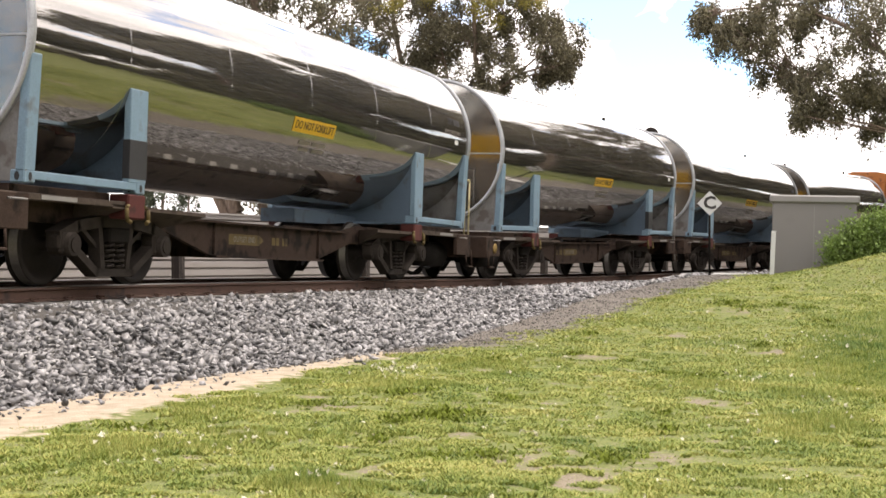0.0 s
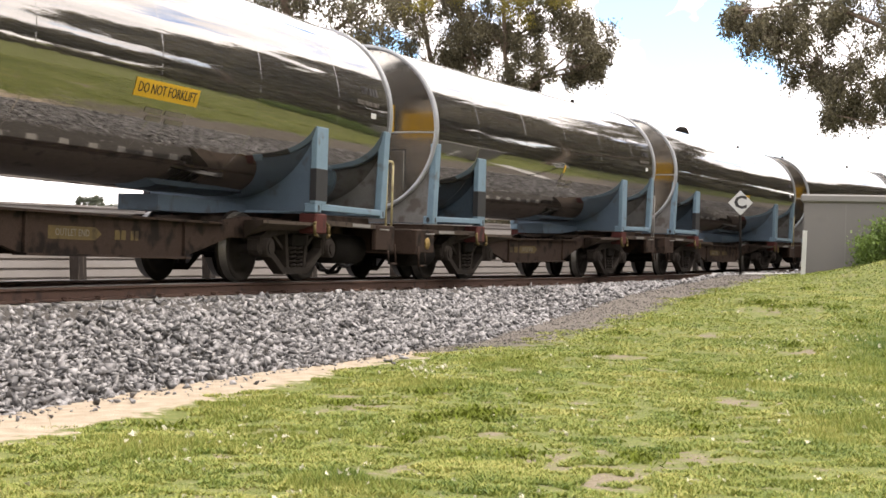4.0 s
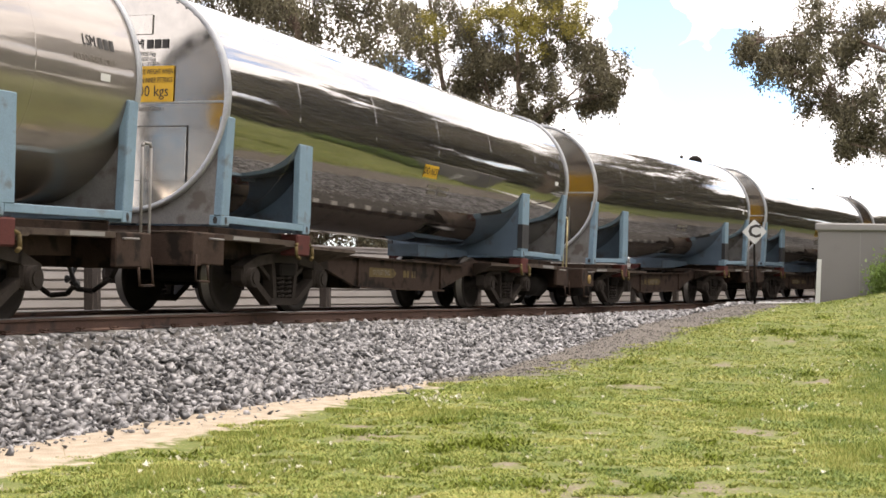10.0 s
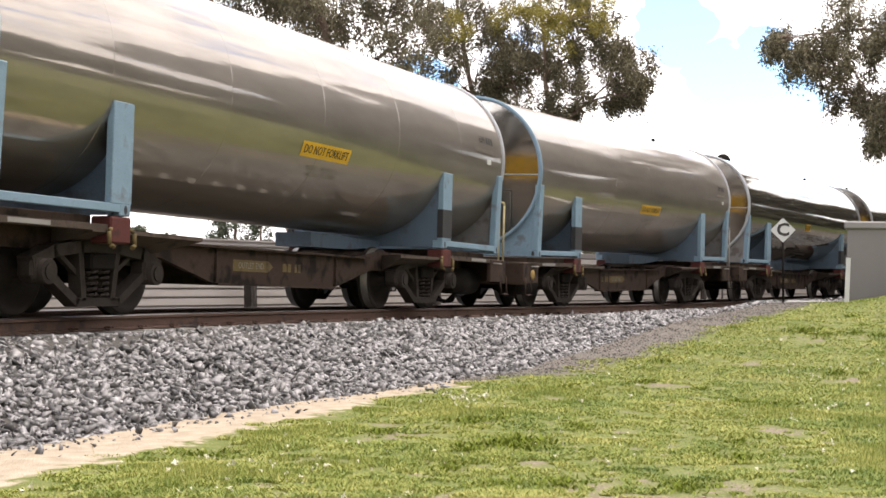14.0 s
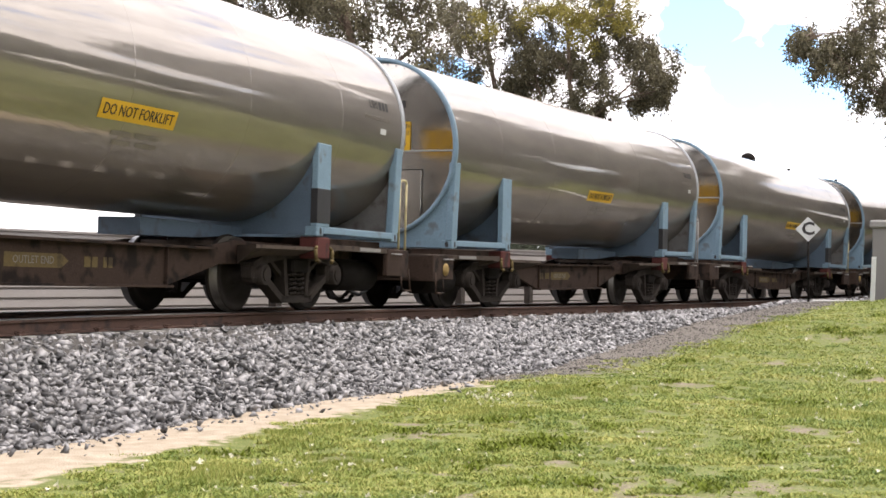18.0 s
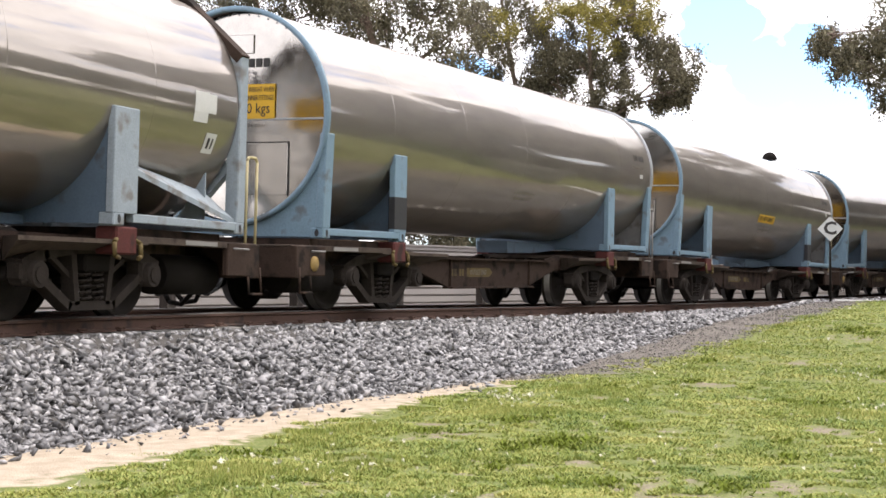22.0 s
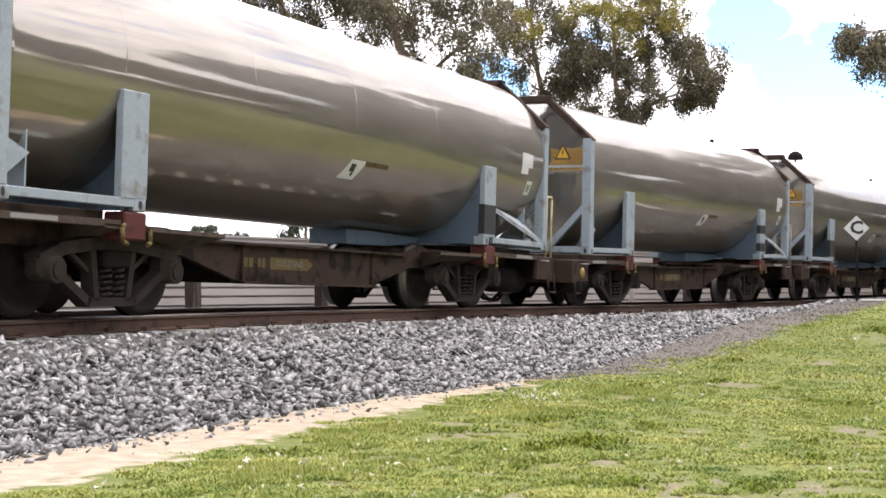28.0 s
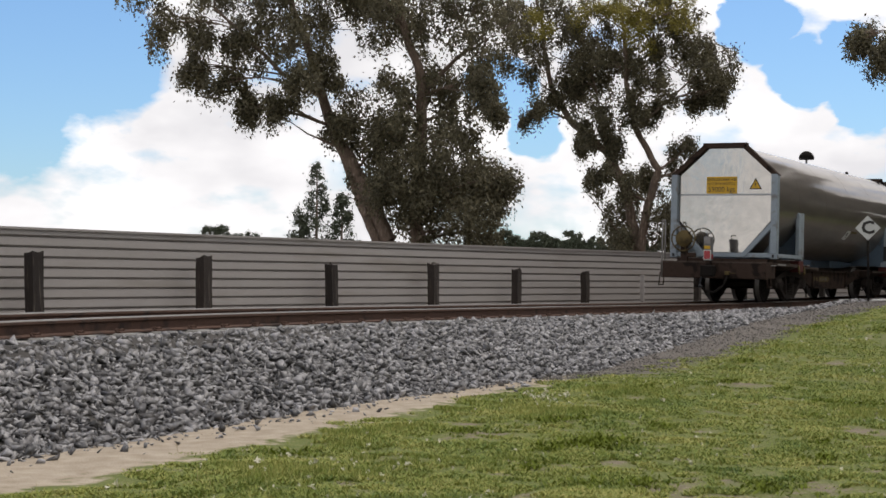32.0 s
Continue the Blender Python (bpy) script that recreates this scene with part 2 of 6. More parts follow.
M = dict(
    bright=steel("polished stainless", (0.39, 0.372, 0.35), 0.045, 0.9, 0.0027, 0.45, 0.09),
    dull=steel("weathered stainless", (0.40, 0.36, 0.32), 0.07, 0.82, 0.0028, 0.4, 0.46),
    panel=steel("end panel stainless", (0.44, 0.415, 0.385), 0.13, 0.88, 0.0012, 0.3),
    clad=steel("chamfered end stainless", (0.44, 0.42, 0.39), 0.06, 0.9, 0.003, 0.3, 0.12),
    rim=material("rim steel", (0.36, 0.37, 0.38), 0.5, 0.6, bump=0.05),
    blue=material("pale blue paint", (0.145, 0.222, 0.282), 0.5, dirt=(0.105, 0.125, 0.14), dirt_at=0.57, vary=0.2, bump=0.08),
    pale=material("faded grey paint", (0.235, 0.275, 0.305), 0.55, dirt=(0.155, 0.150, 0.145), dirt_at=0.54, vary=0.22, bump=0.1),
    # saddles and skid: dust plus the shade beneath the tank, both in this colour
    deep=material("dusty shaded blue paint", (0.075, 0.11, 0.15), 0.6, dirt=(0.06, 0.07, 0.08), dirt_at=0.55, vary=0.18, bump=0.1),
    grimy=material("grimy plate", (0.155, 0.150, 0.145), 0.6, dirt=(0.09, 0.078, 0.068), dirt_at=0.5, vary=0.25, bump=0.1),
    amber=material("dull amber paint", (0.26, 0.17, 0.05), 0.7, vary=0.25, dirt=(0.13, 0.09, 0.04), dirt_at=0.55, bump=0.05),
    black=material("black paint", (0.02, 0.02, 0.022), 0.6, bump=0.05),
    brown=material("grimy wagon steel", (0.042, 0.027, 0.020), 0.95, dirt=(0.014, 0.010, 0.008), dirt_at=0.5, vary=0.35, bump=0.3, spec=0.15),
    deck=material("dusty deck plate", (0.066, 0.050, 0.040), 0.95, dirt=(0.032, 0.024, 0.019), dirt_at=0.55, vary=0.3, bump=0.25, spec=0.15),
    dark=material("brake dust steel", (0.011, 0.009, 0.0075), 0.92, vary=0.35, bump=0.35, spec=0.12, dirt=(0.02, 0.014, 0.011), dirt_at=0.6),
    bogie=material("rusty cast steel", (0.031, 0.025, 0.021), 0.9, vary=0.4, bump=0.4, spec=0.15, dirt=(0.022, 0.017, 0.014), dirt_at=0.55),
    wheel=material("wheel steel", (0.016, 0.0125, 0.010), 0.75, 0.1, vary=0.35, bump=0.15, spec=0.2),
    tread=material("worn tread", (0.16, 0.15, 0.14), 0.4, 0.9, bump=0.05),
    red=material("faded red paint", (0.075, 0.022, 0.019), 0.8, vary=0.3, dirt=(0.03, 0.017, 0.015), dirt_at=0.55, spec=0.2),
    lampred=material("red lens", (0.30, 0.03, 0.035), 0.25, bump=0.0, vary=0.1),
    yellow=material("yellow enamel", (0.55, 0.32, 0.015), 0.5, vary=0.12, bump=0.05, dirt=(0.38, 0.22, 0.03), dirt_at=0.66),
    oldyellow=material("dusty yellow paint", (0.105, 0.076, 0.030), 0.8, vary=0.3, dirt=(0.05, 0.036, 0.02), dirt_at=0.5, spec=0.2),
    ink=material("black lettering", (0.025, 0.022, 0.02), 0.6, bump=0.0),
    greyink=material("worn lettering", (0.16, 0.14, 0.12), 0.7, bump=0.0),
    faint=material("worn grey lettering", (0.24, 0.215, 0.185), 0.5, 0.5, bump=0.0),
    cream=material("cream paint", (0.42, 0.36, 0.20), 0.6, vary=0.15, dirt=(0.25, 0.2, 0.11), dirt_at=0.6, bump=0.05),
    white=material("white vinyl", (0.50, 0.50, 0.48), 0.5, vary=0.08, bump=0.03),
    orange=material("rust orange paint", (0.42, 0.14, 0.03), 0.6, vary=0.3, dirt=(0.12, 0.05, 0.02), dirt_at=0.55),
    rail=material("rusted rail", (0.092, 0.051, 0.036), 0.85, vary=0.3, bump=0.25, dirt=(0.042, 0.029, 0.024), dirt_at=0.55),
    railtop=material("polished railhead", (0.24, 0.22, 0.20), 0.38, 0.9, bump=0.03, stretch=(1, 1, 1)),
    sleeper=material("concrete sleeper", (0.26, 0.25, 0.23), 0.9, bump=0.3),
    stone=material("crushed greywacke", (0.178, 0.173, 0.174), 0.42, scale=9, fine=140, vary=0.35, bump=0.12, spec=0.55, random_value=0.80, island=True),
    # bed colour carries the shade that falls in the gaps between the stones
    grit=material("stone bed with gap shade", (0.055, 0.050, 0.045), 0.95, scale=12, fine=90, vary=0.4, bump=0.5),
    gravel=material("brown-grey fine gravel", (0.155, 0.141, 0.129), 0.85, scale=9, fine=140, vary=0.3, bump=0.2, random_value=0.6, island=True),
    fence=material("cream-grey corrugated steel", (0.325, 0.302, 0.285), 0.6, vary=0.10, scale=0.7, fine=30, dirt=(0.27, 0.245, 0.222),
                   dirt_at=0.56, stretch=(0.4, 1, 3), bump=0.06),
    timber=material("weathered timber", (0.030, 0.023, 0.019), 0.95, stretch=(8, 8, 0.6), dirt=(0.11, 0.09, 0.075), dirt_at=0.6, vary=0.5, bump=0.8, fine=30, random_value=0.35),
    bark=material("gum bark", (0.16, 0.115, 0.085), 0.9, stretch=(4, 4, 1), vary=0.45, bump=0.7, fine=20, dirt=(0.30, 0.24, 0.19), dirt_at=0.58),
    leaf=material("gum leaves", (0.140, 0.124, 0.074), 0.6, vary=0.3, scale=0.8, random_value=0.5, island=True, bump=0),
    # sunlight on the top of the crown is put into this leaf colour
    leafwarm=material("warm sunlit gum leaves", (0.25, 0.215, 0.045), 0.55, vary=0.3, scale=0.8, random_value=0.45, island=True, bump=0),
    conifer=material("conifer needles", (0.075, 0.088, 0.055), 0.85, vary=0.3, random_value=0.4, island=True, bump=0),
    shrub=material("shrub leaves", (0.15, 0.22, 0.05), 0.6, vary=0.3, random_value=0.4, island=True, bump=0),
    weed=material("dark weed leaves", (0.120, 0.150, 0.022), 0.8, spec=0.08, vary=0.3, scale=6, random_value=0.4, island=True, bump=0),
    hut=material("grey painted hut steel", (0.165, 0.155, 0.145), 0.6, vary=0.08, scale=1.5, bump=0.06, dirt=(0.14, 0.132, 0.124), dirt_at=0.6),
    hutroof=material("grey hut lid", (0.20, 0.19, 0.18), 0.55, vary=0.1, bump=0.06),
    flower=material("white clover", (0.60, 0.57, 0.44), 0.8, bump=0, vary=0.1),
    straw=material("dry grass", (0.36, 0.29, 0.14), 0.85, bump=0, vary=0.2),
)


def node_shortcuts(m):
    n, l = m.node_tree.nodes, m.node_tree.links

    def math_node(op, a, b=None, clamp=False):
        q = n.new("ShaderNodeMath")
        q.operation, q.use_clamp = op, clamp
        for i, v in enumerate((a, b)):
            if v is None:
                continue
            if isinstance(v, (int, float)):
                q.inputs[i].default_value = v
            else:
                l.new(v, q.inputs[i])
        return q.outputs[0]
    return n, l, math_node


# bare places in the turf: middle and half width
BARE = [(11.0, 4.0, 0.20), (11.4, 4.7, 0.22), (9.2, 2.5, 0.30), (8.6, 2.05, 0.34), (8.9, 2.3, 0.22), (17.5, 4.05, 0.36), (13.2, 2.1, 0.24), (9.65, 1.75, 0.16),
        (9.5, 4.5, 0.16), (16.0, 3.4, 0.16), (15.2, 4.6, 0.14), (10.2, 3.2, 0.13), (12.4, 3.2, 0.12), (20.5, 3.6, 0.22), (14.2, 1.2, 0.14), (8.3, 3.1, 0.16),
        (19.0, 2.2, 0.2), (24.0, 3.2, 0.3), (10.4, 1.4, 0.12), (12.0, 5.05, 0.12)]


# patches of clover: middle, half width, heads; clumps of weeds: middle and spread
CLOVER = [(14.6, 5.3, 0.22, 26), (14.9, 5.5, 0.15, 12), (11.2, 3.0, 0.5, 14), (20.0, 2.2, 0.8, 30), (9.0, 4.4, 0.4, 12)]
WEEDS = [(11.1, 3.55, 0.16), (11.3, 3.7, 0.14), (12.5, 4.5, 0.12), (25.0, 5.2, 0.16), (25.2, 3.6, 0.2), (24.5, 3.2, 0.14), (9.1, 3.1, 0.10), (12.3, 5.9, 0.10), (9.4, 5.3, 0.12), (16.5, 4.9, 0.12)]


def ground_material():
    """Turf with bare patches, a sandy strip along the stones and a patch of grey gravel."""
    m = bpy.data.materials.new("turf, sand and gravel")
    m.use_nodes = True
    n, l, mn = node_shortcuts(m)
    b = n["Principled BSDF"]
    b.inputs["Roughness"].default_value = 0.95
    b.inputs["Specular IOR Level"].default_value = 0.15
    tc, sep = n.new("ShaderNodeTexCoord"), n.new("ShaderNodeSeparateXYZ")
    l.new(tc.outputs["Object"], sep.inputs[0])
    x, y = sep.outputs[0], sep.outputs[1]
    noises = []
    for s, d in ((0.9, 4), (6.0, 5), (45.0, 4)):
        q = n.new("ShaderNodeTexNoise")
        q.inputs["Scale"].default_value, q.inputs["Detail"].default_value = s, d
        l.new(tc.outputs["Object"], q.inputs["Vector"])
        noises.append(q.outputs["Fac"])
    a = mn("SUBTRACT", x, 10.0)
    side = mn("ADD", mn("SUBTRACT", y, 9.354), mn("MULTIPLY", mn("MULTIPLY", a, a), 0.0015))
    side = mn("ADD", side, mn("MULTIPLY", mn("SUBTRACT", noises[1], 0.5), 0.9))
    near = mn("GREATER_THAN", side, -9.0)
    # sand
    sand = mn("MULTIPLY", mn("ADD", side, mn("SUBTRACT", 3.80, mn("MULTIPLY", mn("SUBTRACT", x, 8.0), 0.055))), 7.0, True)
    far_off = mn("SUBTRACT", 1.0, mn("MULTIPLY", mn("SUBTRACT", x, 17.0), 0.35, True), True)
    sand = mn("MULTIPLY", sand, far_off, True)
    # gravel
    g0 = mn("MULTIPLY", mn("SUBTRACT", x, 17.0), 0.5, True)
    g1 = mn("MULTIPLY", mn("ADD", side, mn("ADD", 4.1, mn("MULTIPLY", mn("SUBTRACT", x, 18.0), 0.02))), 3.0, True)
    gravel = mn("MULTIPLY", g0, g1, True)
    far_side = mn("MULTIPLY", mn("SUBTRACT", side, 1.0), 2.0, True)
    gravel = mn("MAXIMUM", gravel, far_side)

    def ramp(fac, p0, p1, c0, c1):
        r = n.new("ShaderNodeValToRGB")
        r.color_ramp.elements[0].position, r.color_ramp.elements[1].position = p0, p1
        r.color_ramp.elements[0].color, r.color_ramp.elements[1].color = (*c0, 1), (*c1, 1)
        l.new(fac, r.inputs["Fac"])
        return r.outputs["Color"]

    def blend(fac, c1, c2):
        q = n.new("ShaderNodeMixRGB")
        l.new(fac, q.inputs["Fac"])
        l.new(c1, q.inputs["Color1"])
        l.new(c2, q.inputs["Color2"])
        return q.outputs["Color"]
    turf = ramp(mn("ADD", mn("MULTIPLY", noises[1], 0.4), mn("MULTIPLY", noises[2], 0.6)), 0.38, 0.62, (0.098, 0.125, 0.034), (0.185, 0.195, 0.070))
    soil = ramp(noises[2], 0.3, 0.7, (0.15, 0.122, 0.088), (0.265, 0.220, 0.165))
    bare = mn("MULTIPLY", mn("SUBTRACT", noises[1], 0.57), 9.0, True)
    for px, py, pr in BARE:
        dx, dy = mn("MULTIPLY", mn("SUBTRACT", x, px), 0.62), mn("SUBTRACT", y, py)
        away = mn("SQRT", mn("ADD", mn("MULTIPLY", dx, dx), mn("MULTIPLY", dy, dy)))
        away = mn("ADD", mn("DIVIDE", away, pr * 0.95), mn("MULTIPLY", mn("SUBTRACT", noises[1], 0.5), 5.0))
        bare = mn("MAXIMUM", bare, mn("MULTIPLY", mn("SUBTRACT", 1.1, away), 1.1, True))
    col = blend(mn("MULTIPLY", bare, 0.95), turf, soil)
    col = blend(sand, col, ramp(noises[1], 0.3, 0.7, (0.31, 0.255, 0.19), (0.43, 0.365, 0.285)))
    col = blend(gravel, col, ramp(noises[2], 0.35, 0.65, (0.100, 0.089, 0.078), (0.195, 0.173, 0.150)))
    l.new(col, b.inputs["Base Color"])
    bp = n.new("ShaderNodeBump")
    bp.inputs["Strength"].default_value, bp.inputs["Distance"].default_value = 0.6, 0.03
    l.new(noises[2], bp.inputs["Height"])
    l.new(bp.outputs["Normal"], b.inputs["Normal"])
    return m


def grass_material():
    """Blades that differ one by one, in broad drifts of yellower and greener turf."""
    m = bpy.data.materials.new("grass blades")
    m.use_nodes = True
    n, l, mn = node_shortcuts(m)
    b = n["Principled BSDF"]
    b.inputs["Roughness"].default_value = 0.6
    b.inputs["Specular IOR Level"].default_value = 0.25
    tc = n.new("ShaderNodeTexCoord")
    q = n.new("ShaderNodeTexNoise")
    q.inputs["Scale"].default_value, q.inputs["Detail"].default_value = 1.1, 4
    l.new(tc.outputs["Object"], q.inputs["Vector"])
    rnd = n.new("ShaderNodeNewGeometry").outputs["Random Per Island"]
    r = n.new("ShaderNodeValToRGB")
    e = r.color_ramp.elements
    e[0].position, e[0].color = 0.25, (0.078, 0.140, 0.028, 1)
    e[1].position, e[1].color = 0.75, (0.42, 0.39, 0.130, 1)
    mid = e.new(0.5)
    mid.color = (0.228, 0.268, 0.052, 1)
    q2 = n.new("ShaderNodeTexNoise")
    q2.inputs["Scale"].default_value, q2.inputs["Detail"].default_value = 5.5, 3
    l.new(tc.outputs["Object"], q2.inputs["Vector"])
    tone = mn("ADD", mn("MULTIPLY", q.outputs["Fac"], 0.62), mn("MULTIPLY", q2.outputs["Fac"], 0.42))
    # a rank green drift beside the hut
    sep = n.new("ShaderNodeSeparateXYZ")
    l.new(tc.outputs["Object"], sep.inputs[0])
    ax, ay = mn("MULTIPLY", mn("SUBTRACT", sep.outputs[0], 20.0), 0.2), mn("MULTIPLY", mn("SUBTRACT", sep.outputs[1], 0.9), 0.9)
    rank = mn("SUBTRACT", 1.0, mn("ADD", mn("MULTIPLY", ax, ax), mn("MULTIPLY", ay, ay)), True)
    tone = mn("SUBTRACT", tone, mn("MULTIPLY", rank, 0.13))
    l.new(mn("ADD", mn("SUBTRACT", tone, 0.17), mn("ADD", mn("MULTIPLY", rnd, 0.34), -0.02)), r.inputs["Fac"])
    l.new(r.outputs["Color"], b.inputs["Base Color"])
    return m


def let_light_through(m, share):
    """Thin leaves pass part of the light that falls on their back."""
    n, l = m.node_tree.nodes, m.node_tree.links
    b, thin, both = n["Principled BSDF"], n.new("ShaderNodeBsdfTranslucent"), n.new("ShaderNodeMixShader")
    l.new(b.inputs["Base Color"].links[0].from_socket, thin.inputs["Color"])
    both.inputs["Fac"].default_value = share
    l.new(b.outputs["BSDF"], both.inputs[1])
    l.new(thin.outputs["BSDF"], both.inputs[2])
    l.new(both.outputs["Shader"], n["Material Output"].inputs["Surface"])


M["ground"], M["grass"] = ground_material(), grass_material()
for leafy, share in (("leaf", 0.3), ("leafwarm", 0.3), ("shrub", 0.3), ("weed", 0.2), ("grass", 0.15)):
    let_light_through(M[leafy], share)

# ---- mesh helpers ----


def thing(name, label, category, group="", kind=""):
    """An Empty at the base of a thing, which carries its parts."""
    return tagged(new(name), label, category, group, kind)


def mesh_from(name, verts, faces, mat=None, smooth=False):
    me = bpy.data.meshes.new(name)
    me.from_pydata([tuple(v) for v in verts], [], [tuple(f) for f in faces])
    if mat:
        me.materials.append(mat)
    if smooth:
        me.polygons.foreach_set("use_smooth", [True] * len(me.polygons))
    me.update()
    return me


def big_mesh(name, verts, size, mat):
    """A mesh of many loose faces of one size, from an array of corners in order."""
    v = np.asarray(verts, dtype=np.float32).reshape(-1, 3)
    count = len(v) // size
    me = bpy.data.meshes.new(name)
    me.vertices.add(len(v))
    me.vertices.foreach_set("co", v.ravel())
    me.loops.add(len(v))
    me.loops.foreach_set("vertex_index", np.arange(len(v), dtype=np.int32))
    me.polygons.add(count)
    me.polygons.foreach_set("loop_start", np.arange(0, len(v), size, dtype=np.int32))
    me.materials.append(mat)
    me.update(calc_edges=True)
    me.validate()
    return me


def part(name, bm, mat, parent, label=""):
    """One mesh object from a bmesh, under a thing or a part."""
    me = bpy.data.meshes.new(name)
    bm.normal_update()
    bm.to_mesh(me)
    bm.free()
    me.materials.append(mat)
    return part_of(name, me, parent, label)


def part_of(name, me, parent, label="", m=None):
    ob = new(name, me)
    ob.parent = parent
    if m is not None:
        ob.matrix_basis = m
    if label:
        tagged(ob, label)
    return ob


def box(bm, x0, x1, y0, y1, z0, z1, bevel=0.0):
    r = bmesh.ops.create_cube(bm, size=1.0, matrix=Matrix.LocRotScale(((x0 + x1) / 2, (y0 + y1) / 2, (z0 + z1) / 2), None,
                                                                      (abs(x1 - x0), abs(y1 - y0), abs(z1 - z0))))
    if bevel:
        edges = list({e for v in r["verts"] for e in v.link_edges})
        bmesh.ops.bevel(bm, geom=edges, offset=bevel, segments=1, affect="EDGES", profile=0.5)
    return bm


def boxes(*rows, bevel=0.012):
    bm = bmesh.new()
    for r in rows:
        box(bm, *r, bevel=bevel)
    return bm


def tube(bm, a, b, r0, r1=None, seg=10, cap=True):
    """A round bar from a to b."""
    a, b = Vector(a), Vector(b)
    r1 = r0 if r1 is None else r1
    q = (b - a).to_track_quat("Z", "Y").to_matrix()
    rings = []
    for c, r in ((a, r0), (b, r1)):
        rings.append([bm.verts.new(c + q @ Vector((r * math.cos(t), r * math.sin(t), 0)))
                      for t in (2 * math.pi * i / seg for i in range(seg))])
    for i in range(seg):
        f = bm.faces.new((rings[0][i], rings[0][(i + 1) % seg], rings[1][(i + 1) % seg], rings[1][i]))
        f.smooth = True
    if cap:
        bm.faces.new(rings[0][::-1])
        bm.faces.new(rings[1])
    return bm


def bent_tube(points, r, seg=8):
    bm = bmesh.new()
    for a, b in zip(points, points[1:]):
        tube(bm, a, b, r, seg=seg)
    return bm


def revolve(profile, seg=48, axis="x"):
    """A solid of revolution about the x axis, or the y axis, from (place along it, radius)."""
    bm = bmesh.new()
    rings = []
    for x, r in profile:
        ring = []
        for i in range(seg):
            t = 2 * math.pi * i / seg
            c, s = r * math.cos(t), r * math.sin(t)
            ring.append(bm.verts.new((x, c, s) if axis == "x" else (s, x, c)))
        rings.append(ring)
    for p, q in zip(rings, rings[1:]):
        for i in range(seg):
            f = bm.faces.new((p[i], p[(i + 1) % seg], q[(i + 1) % seg], q[i]))
            f.smooth = True
    bmesh.ops.recalc_face_normals(bm, faces=bm.faces)
    return bm


def plate(outline, x0, x1):
    """An upright plate across the wagon: outline in (y, z), thick from x0 to x1."""
    bm = bmesh.new()
    a = [bm.verts.new((x0, y, z)) for y, z in outline]
    b = [bm.verts.new((x1, y, z)) for y, z in outline]
    bm.faces.new(a)
    bm.faces.new(b[::-1])
    k = len(outline)
    for i in range(k):
        bm.faces.new((a[i], b[i], b[(i + 1) % k], a[(i + 1) % k]))
    bmesh.ops.recalc_face_normals(bm, faces=bm.faces)
    return bm


def side_plate(outline, y0, y1):
    """A plate along the wagon: outline in (x, z), thick from y0 to y1."""
    bm = bmesh.new()
    a = [bm.verts.new((x, y0, z)) for x, z in outline]
    b = [bm.verts.new((x, y1, z)) for x, z in outline]
    bm.faces.new(a)
    bm.faces.new(b[::-1])
    k = len(outline)
    for i in range(k):
        bm.faces.new((a[i], b[i], b[(i + 1) % k], a[(i + 1) % k]))
    bmesh.ops.recalc_face_normals(bm, faces=bm.faces)
    return bm


LETTERS = {}


def letters(text, size, mat, extrude=0.002, bold=0.0):
    """A mesh of flat lettering in x and z, centred on its origin, facing -y."""
    key = (text, size, mat.name)
    if key in LETTERS:
        return LETTERS[key]
    cu = bpy.data.curves.new("lettering", "FONT")
    cu.body, cu.size, cu.align_x, cu.align_y, cu.resolution_u = text, size, "CENTER", "CENTER", 2
    cu.extrude, cu.offset = extrude, bold
    ob = bpy.data.objects.new("lettering", cu)
    scene.collection.objects.link(ob)
    me = bpy.data.meshes.new_from_object(ob.evaluated_get(bpy.context.evaluated_depsgraph_get()))
    bpy.data.objects.remove(ob)
    me.transform(Matrix.Rotation(radians(90), 4, "X"))
    me.materials.clear()
    me.materials.append(mat)
    LETTERS[key] = me
    return me


# ---- the line of the track ----
RADIUS, START, MIDDLE = 333.3, 10.0, 9.354
CANT = 1.0


def line(s):
    """Centre of the track at s metres along it, and its heading."""
    a = (s - START) / RADIUS
    return START + RADIUS * math.sin(a), MIDDLE - RADIUS * (1 - math.cos(a)), -a


def beside(s, side):
    """A place beside the track; side is positive away from the eye."""
    x, y, h = line(s)
    return x - side * math.sin(h), y + side * math.cos(h)


def rise(s):
    """The line climbs gently past the hut, and dips a little towards the eye."""
    s = np.asarray(s, float)
    return np.where(s < 17, -0.0009 * (17 - np.maximum(s, 8)) ** 2, 0.0) + np.where(s < 28, 0.0, np.where(s < 45, 0.00035 * (s - 28) ** 2, 0.101 + 0.0119 * (s - 45)))


def on_track(s, cant=True):
    x, y, h = line(s)
    grade = -math.degrees(math.atan(float(rise(s + 1) - rise(s - 1)) / 2))
    return pose(x, y, float(rise(s)), 0, 0, math.degrees(h)) @ pose(0, 0, 0, 0, grade, 0) @ pose(0, 0, 0, CANT if cant else 0, 0, 0)


def side_of(x, y):
    """Distance across the track of a place, by array."""
    return y - (MIDDLE - 0.0015 * (x - START) ** 2)


def lerp(x, xs, zs):
    return np.interp(x, xs, zs)


